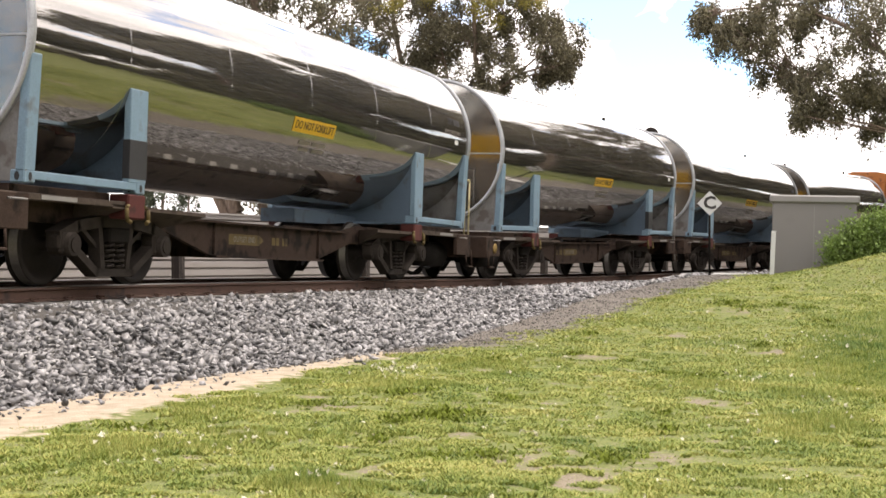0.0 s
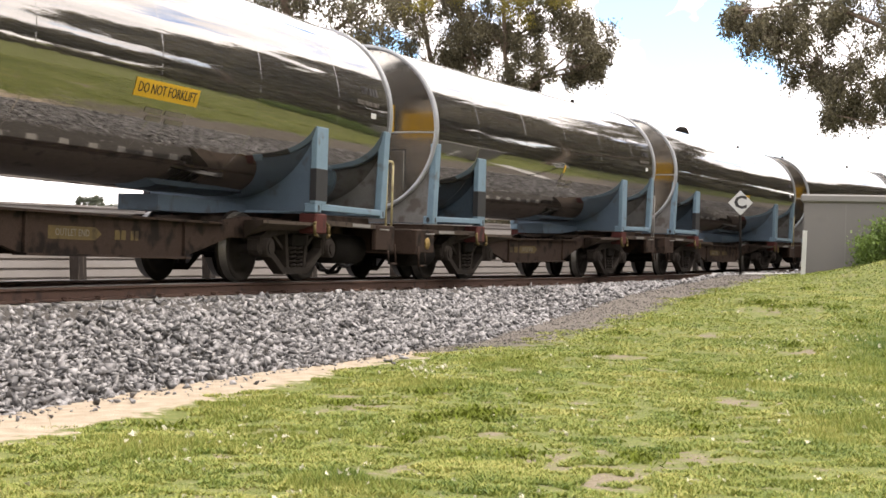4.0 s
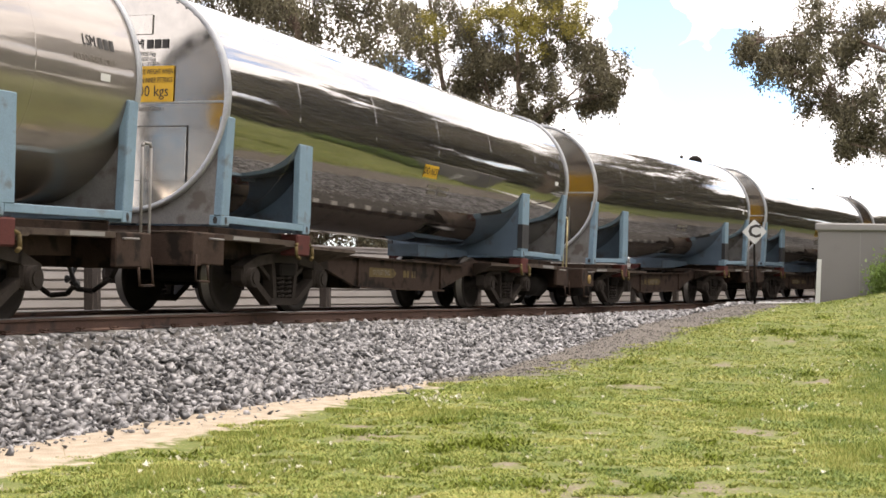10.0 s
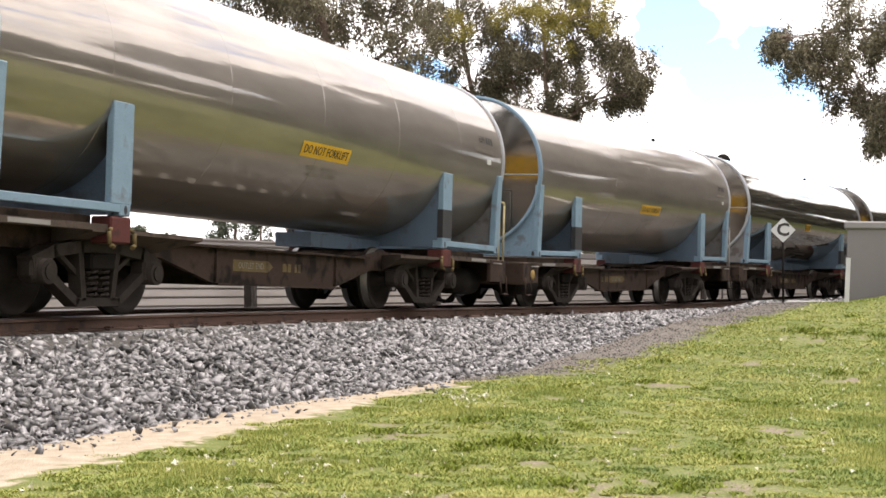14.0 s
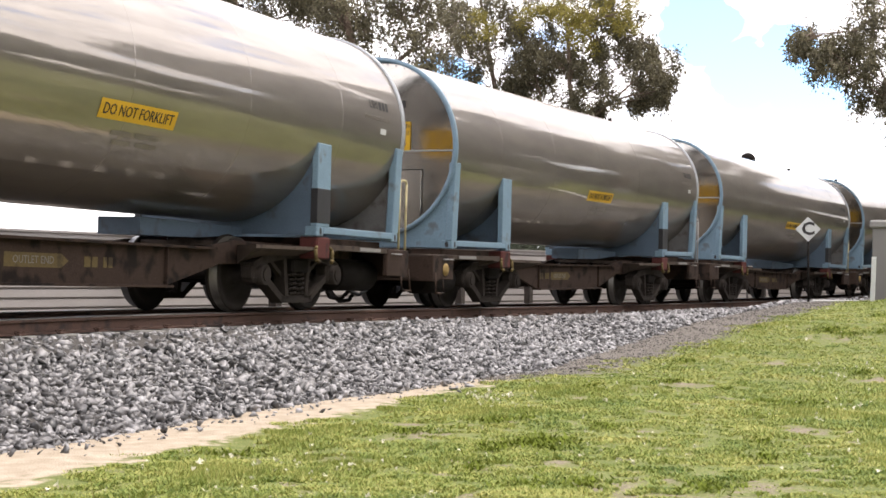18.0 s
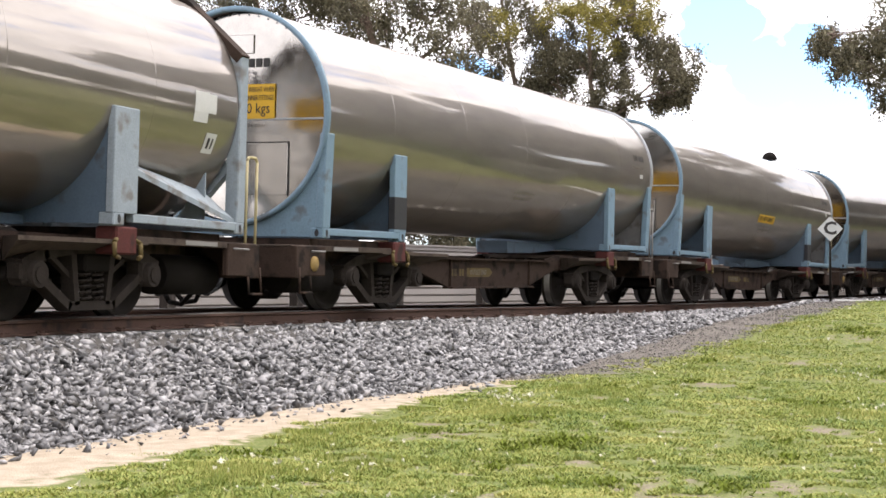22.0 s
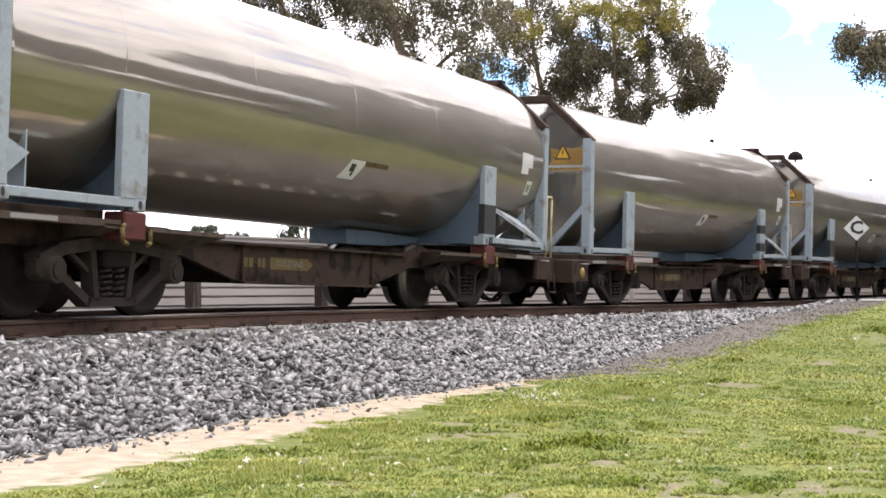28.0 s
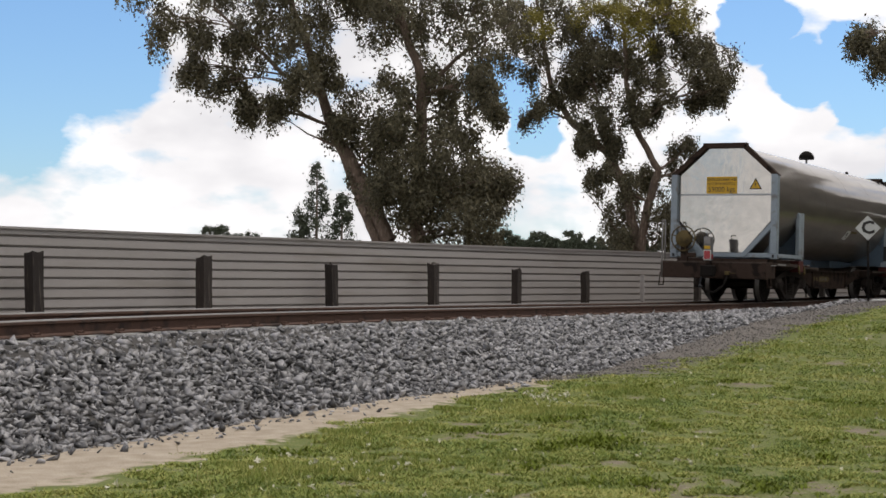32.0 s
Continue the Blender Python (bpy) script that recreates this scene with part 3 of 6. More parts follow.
def ground_height(x, y):
    """Height of the turf and of the ground round the track."""
    x, y = np.asarray(x, float), np.asarray(y, float)
    d = side_of(x, y)
    near = lerp(x, [-200, 5, 10, 18.6, 23, 26, 33, 45, 90, 400], [-0.95, -0.86, -0.84, -0.74, -0.48, -0.26, 0.04, 0.12, 0.2, 0.3])
    fall = np.clip((-d - 3.2) / 6.0, 0, 1)
    near = near - 0.10 * fall * np.clip((24 - x) / 10, 0, 1)
    mound = 0.70 * np.exp(-(((x - 32.2) / 2.8) ** 2 + ((y - 0.6) / 2.2) ** 2))
    far = np.full_like(x, -0.36) + rise(np.minimum(x, 160))
    t = np.clip((d + 3.0) / 1.2, 0, 1)
    under = np.minimum(near, -0.42) + rise(np.minimum(x, 160))
    base = near * (1 - t) + under * t
    t2 = np.clip((d - 1.8) / 1.5, 0, 1)
    base = base * (1 - t2) + far * t2
    bumps = 0.012 * np.sin(x * 2.1 + y * 1.3) * np.cos(y * 1.7 - x * 0.6) + 0.006 * np.sin(x * 5.3 - y * 4.1)
    return base + (mound + bumps) * np.where(d < -3.2, 1, 0.3)


def build_ground():
    xs = np.concatenate([np.linspace(-3000, -60, 12), np.linspace(-50, 0, 26), np.linspace(0.5, 60, 150), np.linspace(62, 140, 40),
                         np.linspace(160, 4000, 14)])
    ys = np.concatenate([np.linspace(-3000, -60, 10), np.linspace(-50, -6, 23), np.linspace(-5.6, 18, 90), np.linspace(19, 60, 22),
                         np.linspace(80, 4000, 14)])
    gx, gy = np.meshgrid(xs, ys, indexing="ij")
    gz = ground_height(gx, gy)
    v = np.stack([gx, gy, gz], -1).reshape(-1, 3)
    k = len(ys)
    f = [(i * k + j, (i + 1) * k + j, (i + 1) * k + j + 1, i * k + j + 1) for i in range(len(xs) - 1) for j in range(k - 1)]
    ob = new("ground", mesh_from("ground", v, f, M["ground"], True))
    return tagged(ob, "grassy ground with bare soil, a sandy strip and grey gravel", "ground", kind="structure")


def sweep(profile, s0, s1, step, closed=True):
    """Faces of a profile in (side, z) along the track."""
    verts, faces, k = [], [], len(profile)
    count = max(2, int((s1 - s0) / step) + 1)
    for i in range(count):
        m = on_track(s0 + (s1 - s0) * i / (count - 1))
        verts += [m @ Vector((0, y, z)) for y, z in profile]
    for i in range(count - 1):
        for j in range(k if closed else k - 1):
            a, b = i * k + j, i * k + (j + 1) % k
            faces.append((a, b, b + k, a + k))
    return verts, faces


def build_bed():
    """The heaped bed of stones under the track."""
    verts, faces = [], []
    stations = np.concatenate([np.arange(-30, 60, 0.5), np.arange(60, 150, 2.0)])
    sides = [-3.25, -3.0, -2.8, -2.6, -2.4, -2.1, -1.75, -1.45, -0.8, 0, 0.8, 1.45, 2.0, 2.6, 3.3]
    for s in stations:
        for d in sides:
            x, y = beside(s, d)
            g = float(ground_height(x, y))
            if d <= -1.45:
                toe = -2.62 - 0.40 * min(max((s - 12) / 7, 0), 1)
                t = (d - toe) / (-1.45 - toe)
                foot = float(ground_height(*beside(s, -3.3)))
                z = max(foot + (-0.15 - foot) * max(t, 0), g - 0.03) if t > -0.05 else g - 0.06
                z = min(z, max(-0.15, g + 0.02))
            elif d < 1.5:
                z = -0.175
            else:
                z = -0.15 - 0.21 * (d - 1.45) / 1.85
            up = float(rise(s)) * (min(max((d + 3.25) / 1.8, 0), 1) if d < -1.45 else 1.0)
            verts.append((x, y, z + up))
    k = len(sides)
    faces = [(i * k + j, (i + 1) * k + j, (i + 1) * k + j + 1, i * k + j + 1) for i in range(len(stations) - 1) for j in range(k - 1)]
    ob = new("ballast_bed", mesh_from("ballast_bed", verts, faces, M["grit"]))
    tagged(ob, "heaped bed of grey crushed stone under the track", "ballast", kind="structure")
    tri = np.array([(f[0], f[1], f[2]) for f in faces] + [(f[0], f[2], f[3]) for f in faces])
    return np.array(verts), tri, np.array(stations), np.array(sides), k


def rock_shapes(count, rng):
    """A few angular stones as arrays of triangles."""
    shapes = []
    for _ in range(count):
        bm = bmesh.new()
        pts = rng.normal(size=(8, 3))
        pts /= np.linalg.norm(pts, axis=1)[:, None]
        pts *= rng.uniform(0.7, 1.2, (8, 1))
        pts *= np.array([1.15, rng.uniform(0.6, 0.95), rng.uniform(0.32, 0.62)])
        vs = [bm.verts.new(p) for p in pts]
        bmesh.ops.convex_hull(bm, input=vs)
        bmesh.ops.triangulate(bm, faces=bm.faces)
        bm.normal_update()
        shapes.append(np.array([[v.co[:] for v in f.verts] for f in bm.faces]))
        bm.free()
    return shapes


def lying_turns(count, rng):
    """Turns of stones that mostly lie on a flat side, some of them tipped."""
    a, b, c = rng.uniform(0, 2 * math.pi, count), rng.normal(0, 0.5, count), rng.normal(0, 0.5, count)
    ca, sa, cb, sb, cc, sc = np.cos(a), np.sin(a), np.cos(b), np.sin(b), np.cos(c), np.sin(c)
    return np.stack([np.stack([ca * cb, ca * sb * sc - sa * cc, ca * sb * cc + sa * sc], -1),
                     np.stack([sa * cb, sa * sb * sc + ca * cc, sa * sb * cc - ca * sc], -1),
                     np.stack([-sb, cb * sc, cb * cc], -1)], 1)


def scatter_stones(name, places, sizes, rng, mat, label):
    """Many separate stones in one object; each stone keeps shared corners."""
    shapes = rock_shapes(14, rng)
    pick = rng.integers(0, len(shapes), len(places))
    turns = lying_turns(len(places), rng)
    verts, faces, base = [], [], 0
    for k, tris in enumerate(shapes):
        uniq, inv = np.unique(tris.reshape(-1, 3).round(6), axis=0, return_inverse=True)
        inv = inv.reshape(-1, 3)
        idx = np.nonzero(pick == k)[0]
        if not len(idx):
            continue
        v = np.einsum("nij,vj->nvi", turns[idx], uniq) * sizes[idx][:, None, None] + places[idx][:, None, :]
        f = inv[None] + (np.arange(len(idx)) * len(uniq))[:, None, None] + base
        verts.append(v.reshape(-1, 3))
        faces.append(f.reshape(-1, 3))
        base += len(idx) * len(uniq)
    v, f = np.concatenate(verts), np.concatenate(faces)
    me = bpy.data.meshes.new(name)
    me.vertices.add(len(v))
    me.vertices.foreach_set("co", v.astype(np.float32).ravel())
    me.loops.add(f.size)
    me.loops.foreach_set("vertex_index", f.astype(np.int32).ravel())
    me.polygons.add(len(f))
    me.polygons.foreach_set("loop_start", np.arange(0, f.size, 3, dtype=np.int32))
    me.materials.append(mat)
    me.update(calc_edges=True)
    return tagged(new(name, me), label, "gravel", kind="stuff")


def build_stones(bed):
    verts, tri, stations, sides, k = bed
    rng = np.random.default_rng(4)
    # places over the bed, denser where the eye comes close
    n = 56000
    s = np.concatenate([rng.uniform(4, 22, int(n * 0.66)), rng.uniform(22, 36, int(n * 0.22)), rng.uniform(36, 60, int(n * 0.12))])
    toe = -2.66 - 0.40 * np.clip((s - 12) / 7, 0, 1) - np.abs(rng.normal(0, 0.04, len(s)))
    d = np.where(rng.random(len(s)) < 0.72, toe + rng.random(len(s)) * (-1.35 - toe), rng.uniform(-1.35, 3.1, len(s)))
    si = np.clip(np.searchsorted(stations, s) - 1, 0, len(stations) - 2)
    di = np.clip(np.searchsorted(sides, d) - 1, 0, len(sides) - 2)
    fs = (s - stations[si]) / (stations[si + 1] - stations[si])
    fd = (d - sides[di]) / (sides[di + 1] - sides[di])
    V = verts.reshape(len(stations), k, 3)
    p = (V[si, di] * ((1 - fs) * (1 - fd))[:, None] + V[si + 1, di] * (fs * (1 - fd))[:, None]
         + V[si, di + 1] * ((1 - fs) * fd)[:, None] + V[si + 1, di + 1] * (fs * fd)[:, None])
    keep = ~((np.abs(np.abs(d) - 0.5335) < 0.09))
    p, s, d = p[keep], s[keep], d[keep]
    size = rng.lognormal(math.log(0.050), 0.30, len(p)) * np.where(s > 30, 1.25, 1.0)
    size = np.clip(size, 0.022, 0.085)
    p[:, 2] += np.where(d > -1.4, rng.uniform(-0.5, 0.15, len(p)), rng.uniform(-0.3, 0.5, len(p))) * size - np.where(d > -1.7, 0.028, 0.0)
    scatter_stones("ballast_stones", p, size, rng, M["stone"], "loose angular grey crushed stone heaped along the track")
    # strays on the sand
    m = 330
    s = rng.uniform(5, 17, m)
    d = -2.65 - 0.03 * (s - 8) - np.abs(rng.normal(0, 0.26, m))
    q = np.array([(*beside(a, b), 0) for a, b in zip(s, d)])
    q[:, 2] = ground_height(q[:, 0], q[:, 1])
    size = np.clip(rng.lognormal(math.log(0.022), 0.65, m), 0.006, 0.075)
    q[:, 2] += size * 0.25
    scatter_stones("stray_stones", q, size, rng, M["stone"], "stray grey stones lying on the sandy strip")
    # fine gravel patch
    m = 9000
    s = rng.uniform(17, 36, m)
    d = -3.0 - rng.uniform(-0.2, 1.2, m) * np.clip((s - 16) / 5, 0.2, 1.0)
    q = np.array([(*beside(a, b), 0) for a, b in zip(s, d)])
    q[:, 2] = ground_height(q[:, 0], q[:, 1]) + 0.004
    scatter_stones("fine_gravel", q, np.clip(rng.lognormal(math.log(0.013), 0.4, m), 0.006, 0.035), rng, M["gravel"],
                   "fine grey gravel spread beside the track")


def build_track():
    head = [(-0.035, -0.012), (-0.026, 0.0), (0.026, 0.0), (0.035, -0.012), (0.035, -0.036), (0.009, -0.046), (0.009, -0.122),
            (0.062, -0.137), (0.062, -0.150), (-0.062, -0.150), (-0.062, -0.137), (-0.009, -0.122), (-0.009, -0.046), (-0.035, -0.036)]
    for y in (-0.5685, 0.5685):
        v, f = sweep([(a + y, z) for a, z in head], -40, 140, 1.0)
        me = mesh_from("rail", v, f, M["rail"])
        me.materials.append(M["railtop"])
        k = len(head)
        me.polygons.foreach_set("material_index", [1 if i % k in (0, 1, 2) else 0 for i in range(len(f))])
        tagged(new("rail", me), "rust-brown steel rail with a polished running surface", "rail", "running rails", "structure")
    sl = boxes((-0.11, 0.11, -1.05, 1.05, -0.30, -0.148), bevel=0.02)
    me = bpy.data.meshes.new("sleeper")
    sl.to_mesh(me)
    sl.free()
    me.materials.append(M["sleeper"])
    clip = bmesh.new()
    for dx in (-0.05, 0.05):
        tube(clip, (dx, -0.075, -0.143), (dx, -0.045, -0.115), 0.011, seg=6)
        tube(clip, (dx, -0.045, -0.115), (dx * 0.2, -0.10, -0.118), 0.011, seg=6)
    box(clip, -0.07, 0.07, -0.115, -0.062, -0.15, -0.128, 0.006)
    cm = bpy.data.meshes.new("rail_clip")
    clip.to_mesh(cm)
    clip.free()
    cm.materials.append(M["rail"])
    for i in range(90):
        s = 2.0 + 0.61 * i
        ob = tagged(new("sleeper", me), "concrete sleeper half buried in grey stone", "sleeper", "sleepers under the track")
        ob.matrix_world = on_track(s)
        if i < 60:
            for y in (-0.5685, 0.5685):
                part_of("rail_clip", cm, ob, "", pose(0, y, 0))
                part_of("rail_clip", cm, ob, "", pose(0, y, 0, 0, 0, 180))


# ---- the fence behind the track ----


def build_fence():
    prof, z = [], -0.512
    top_base = 1.06
    pitch = 0.148
    while z < top_base - 0.02:
        prof += [(-0.008, z), (0.0, z + 0.108), (0.036, z + 0.114), (0.036, z + 0.118)]
        z += pitch
    prof = [(a, b) for a, b in prof if b < top_base] + [(0.0, top_base)]
    holder = thing("fence", "long cream-grey corrugated steel fence with horizontal ribs", "fence")
    s, length = -2.0, 6.05
    while s < 120:
        verts, faces, n = [], [], 7
        for i in range(n):
            q = s + length * i / (n - 1)
            x, y = beside(q, 5.25)
            _, _, h = line(q)
            rise = 0.0105 * max(q - 18, -8)
            for a, b in prof:
                off = 0.016 * math.sin(q * 0.9) + a
                verts.append((x - off * math.sin(h), y + off * math.cos(h), b + rise * (b + 0.42) / 1.48))
        m = len(prof)
        for i in range(n - 1):
            for j in range(m - 1):
                faces.append((i * m + j, (i + 1) * m + j, (i + 1) * m + j + 1, i * m + j + 1))
        me = mesh_from("fence_sheet", verts, faces, M["fence"])
        ob = part_of("fence_sheet", me, holder)
        md = ob.modifiers.new("thickness", "SOLIDIFY")
        md.thickness = 0.004
        cap, fc = [], []
        for i in range(n):
            q = s + length * i / (n - 1)
            _, _, h = line(q)
            rise = 0.0105 * max(q - 18, -8)
            for a, b in ((-0.03, 0.0), (-0.03, 0.035), (0.05, 0.035), (0.05, 0.0)):
                x, y = beside(q, 5.25 + a + 0.016 * math.sin(q * 0.9))
                cap.append((x, y, top_base + rise + b - 0.02))
        for i in range(n - 1):
            for j in range(4):
                fc.append((i * 4 + j, i * 4 + (j + 1) % 4, (i + 1) * 4 + (j + 1) % 4, (i + 1) * 4 + j))
        part_of("capping", mesh_from("capping", cap, fc, M["fence"]), ob)
        s += length
    # old timber posts in front of it
    rng = random.Random(5)
    spots = [(17.87, 0.72, 2.2), (21.98, 0.77, 1.4), (26.05, 0.71, 3.0), (30.12, 0.79, 1.4), (34.18, 0.74, 1.2), (38.15, 0.72, 1.6),
             (46.2, 0.68, 1.0), (50.2, 0.7, -1.0), (54.3, 0.7, 1.0), (14.0, 0.7, -1.0), (10.0, 0.7, 1.0), (58.0, 0.7, 1.0)]
    for s, h, lean in spots:
        bm = bmesh.new()
        w, d = rng.uniform(0.10, 0.12), 0.08
        rows = []
        for i in range(6):
            z = -0.6 + (h + 0.6) * i / 5
            rows.append([bm.verts.new((a * w * rng.uniform(0.9, 1.06), b * d * rng.uniform(0.9, 1.06),
                                       z + (rng.uniform(-0.06, 0.02) if i == 5 else 0)))
                         for a, b in ((-1, -1), (0, -1.05), (1, -1), (1.03, 0), (1, 1), (0, 1.04), (-1, 1), (-1.03, 0))])
        for p, q in zip(rows, rows[1:]):
            for i in range(8):
                bm.faces.new((p[i], p[(i + 1) % 8], q[(i + 1) % 8], q[i]))
        bm.faces.new(rows[-1])
        me = bpy.data.meshes.new("timber_post")
        bm.to_mesh(me)
        bm.free()
        me.materials.append(M["timber"])
        x, y = beside(s, 4.85)
        ob = tagged(new("timber_post", me), "old split dark timber post with a ragged top", "post", "posts along the fence")
        ob.matrix_world = pose(x, y, 0, 0, -lean, math.degrees(line(s)[2]))
    pm = boxes((-0.05, 0.05, -0.05, 0.05, -0.6, 0.66), bevel=0.008)
    me = bpy.data.meshes.new("pale_post")
    pm.to_mesh(me)
    pm.free()
    me.materials.append(M["fence"])
    x, y = beside(42.0, 4.85)
    ob = tagged(new("pale_post", me), "pale square post in front of the fence", "post", "posts along the fence")
    ob.matrix_world = pose(x, y, 0, 0, -1, 0)


# ---- lineside sign, hut and marker post ----


def build_lineside():
    x, y = 34.0, 5.26
    z = float(ground_height(x, y))
    sign = thing("lineside_sign", "white diamond sign, black letter C, thin dark pole", "sign")
    top = EYE_Z + 34.4 * math.tan(radians(2.2))
    sign.matrix_world = pose(x, y, z, 0, 0, -74) @ pose(0, 0, 0, 0, -0.7, 0)
    h = top - z
    part("pole", tube(bmesh.new(), (0, 0.03, -0.3), (0, 0.03, h + 0.1), 0.024), M["dark"], sign, "dark steel pole")
    bm = bmesh.new()
    a = 0.262
    pts = [(-a, 0), (0, -a), (a, 0), (0, a)]
    f = [bm.verts.new((u, -0.008, h + w)) for u, w in pts]
    b = [bm.verts.new((u, 0.0, h + w)) for u, w in pts]
    bm.faces.new(f)
    bm.faces.new(b[::-1])
    for i in range(4):
        bm.faces.new((f[i], b[i], b[(i + 1) % 4], f[(i + 1) % 4]))
    part("board", bm, M["white"], sign, "white enamelled diamond board")
    ob = part_of("letter", letters("C", 0.37, M["ink"], 0.002, 0.012), sign, "black letter C", pose(0, -0.013, h))
    ob.scale = (1.05, 1, 1)
    # hut
    hx, hy = 33.4, 3.05
    hz = -0.05
    hut = thing("relay_hut", "grey painted steel relay hut with a shallow overhanging lid", "hut")
    hut.matrix_world = pose(hx, hy, hz, 0, 0.8, -86)
    part("body", boxes((-0.83, 0.83, -0.55, 0.55, 0.0, 1.62), bevel=0.02), M["hut"], hut)
    part("lid", boxes((-0.89, 0.89, -0.61, 0.61, 1.60, 1.76), bevel=0.03), M["hutroof"], hut, "slightly paler overhanging lid")
    part("plinth", boxes((-0.86, 0.86, -0.58, 0.58, -0.25, 0.05), bevel=0.02), M["sleeper"], hut, "concrete plinth")
    part("door_seam", boxes((-0.008, 0.008, -0.556, -0.548, 0.08, 1.56), bevel=0), M["hutroof"], hut)
    post = thing("marker_post", "short white marker post beside the grey hut", "post")
    px, py = 32.2, 3.75
    post.matrix_world = pose(px, py, float(ground_height(px, py)), 0, 2, -84)
    part("shaft", boxes((-0.045, 0.045, -0.03, 0.03, -0.2, 0.86), bevel=0.01), M["white"], post)
    part("cap", boxes((-0.05, 0.05, -0.035, 0.035, 0.86, 0.885), bevel=0.006), M["white"], post)
    slab = thing("concrete_slab", "pale concrete slab edge beside the hut", "slab")
    slab.matrix_world = pose(35.0, 4.55, float(ground_height(35.0, 4.55)), 0, 0, -86)
    part("slab_body", boxes((-0.75, 0.75, -0.5, 0.5, -0.12, 0.045), bevel=0.012), M["white"], slab)


def build_signal():
    """A dark warning bell on a post beyond the track, whose dome tops the tanks."""
    sg = thing("warning_bell", "dark domed crossing bell on a grey post beyond the track", "bell")
    sg.matrix_world = pose(51.6, 9.95, -0.36, 0, 0, -79)
    h = 4.52 + 0.36
    part("post", tube(bmesh.new(), (0, 0, 0), (0, 0, h + 0.02), 0.032), M["hutroof"], sg)
    bm = bmesh.new()
    rings = []
    for k in range(9):
        a = math.pi / 2 * k / 8
        r, z = 0.245 * math.cos(a) + 0.001, h + 0.25 * math.sin(a)
        rings.append([bm.verts.new((r * math.cos(q), r * math.sin(q), z)) for q in (2 * math.pi * i / 28 for i in range(28))])
    for p, q in zip(rings, rings[1:]):
        for i in range(28):
            bm.faces.new((p[i], p[(i + 1) % 28], q[(i + 1) % 28], q[i])).smooth = True
    part("gong", bm, M["dark"], sg, "dark half-round gong")
    part("rim", tube(bmesh.new(), (0, 0, h - 0.025), (0, 0, h + 0.002), 0.235, seg=28), M["black"], sg)


# ---- trees and plants ----


def leaf_cloud(lumps, per, rng, leaf, droop, flat=1.0, m=34, tight=1.0):
    """Corners of small leaf quads gathered in tufts inside soft lumps."""
    out = []
    for cx, cy, cz, r in lumps:
        tufts = max(8, int(per * r * r / 2.2))
        c = rng.normal(size=(tufts, 3))
        c /= np.linalg.norm(c, axis=1)[:, None]
        c *= (rng.uniform(0.25, 1.0, (tufts, 1)) ** 0.6) * r * np.array([1, 1, 0.8 * flat])
        c += (cx, cy, cz)
        tr = rng.uniform(0.10, 0.32, (tufts, 1, 1)) * (0.6 + 0.25 * r) * tight
        p = c[:, None, :] + rng.normal(size=(tufts, m, 3)) * tr * np.array([0.85, 0.85, 1.35 if droop > 0.05 else 0.8])
        p[..., 2] -= np.abs(rng.normal(size=(tufts, m))) * droop
        p = p.reshape(-1, 3)
        n = len(p)
        d = rng.normal(size=(n, 3))
        d[:, 2] -= 1.1 if droop > 0.05 else 0
        d /= np.linalg.norm(d, axis=1)[:, None]
        w = np.cross(d, rng.normal(size=(n, 3)))
        w /= np.linalg.norm(w, axis=1)[:, None]
        ln = leaf * rng.uniform(0.6, 1.4, (n, 1))
        wd = ln * rng.uniform(0.16, 0.30, (n, 1))
        out.append(np.stack([p, p + d * ln * 0.5 + w * wd, p + d * ln, p + d * ln * 0.5 - w * wd], 1))
    return np.concatenate(out)


def limb(bm, a, b, r0, r1, rng, bend=0.12, steps=5):
    """A crooked tapering limb from a to b; returns the points along it."""
    a, b = Vector(a), Vector(b)
    ln = (b - a).length
    side = Vector((rng.uniform(-1, 1), rng.uniform(-1, 1), rng.uniform(-0.3, 0.3))) * ln * bend
    pts = []
    for i in range(steps + 1):
        t = i / steps
        pts.append(a.lerp(b, t) + side * math.sin(math.pi * t) + Vector((rng.uniform(-1, 1), rng.uniform(-1, 1), rng.uniform(-1, 1))) * ln * 0.012)
    for i in range(steps):
        ra, rb = r0 + (r1 - r0) * i / steps, r0 + (r1 - r0) * (i + 1) / steps
        tube(bm, pts[i], pts[i + 1], ra, rb, seg=8, cap=False)
    return pts


def polyline_stem(bm, pts, r0, r1, rng):
    """A crooked stem through a few points; returns places along it with their radius."""
    fine, along = [], []
    for a, b in zip(pts, pts[1:]):
        for i in range(4):
            w = Vector((rng.uniform(-1, 1), rng.uniform(-1, 1), 0)) * (b - a).length * 0.02
            fine.append(a.lerp(b, i / 4) + w)
    fine.append(pts[-1])
    k = len(fine) - 1
    for i, p in enumerate(fine):
        along.append((p, r0 + (r1 - r0) * i / k))
    for (a, ra), (b, rb) in zip(along, along[1:]):
        tube(bm, a, b, ra, rb, seg=9, cap=False)
    return along


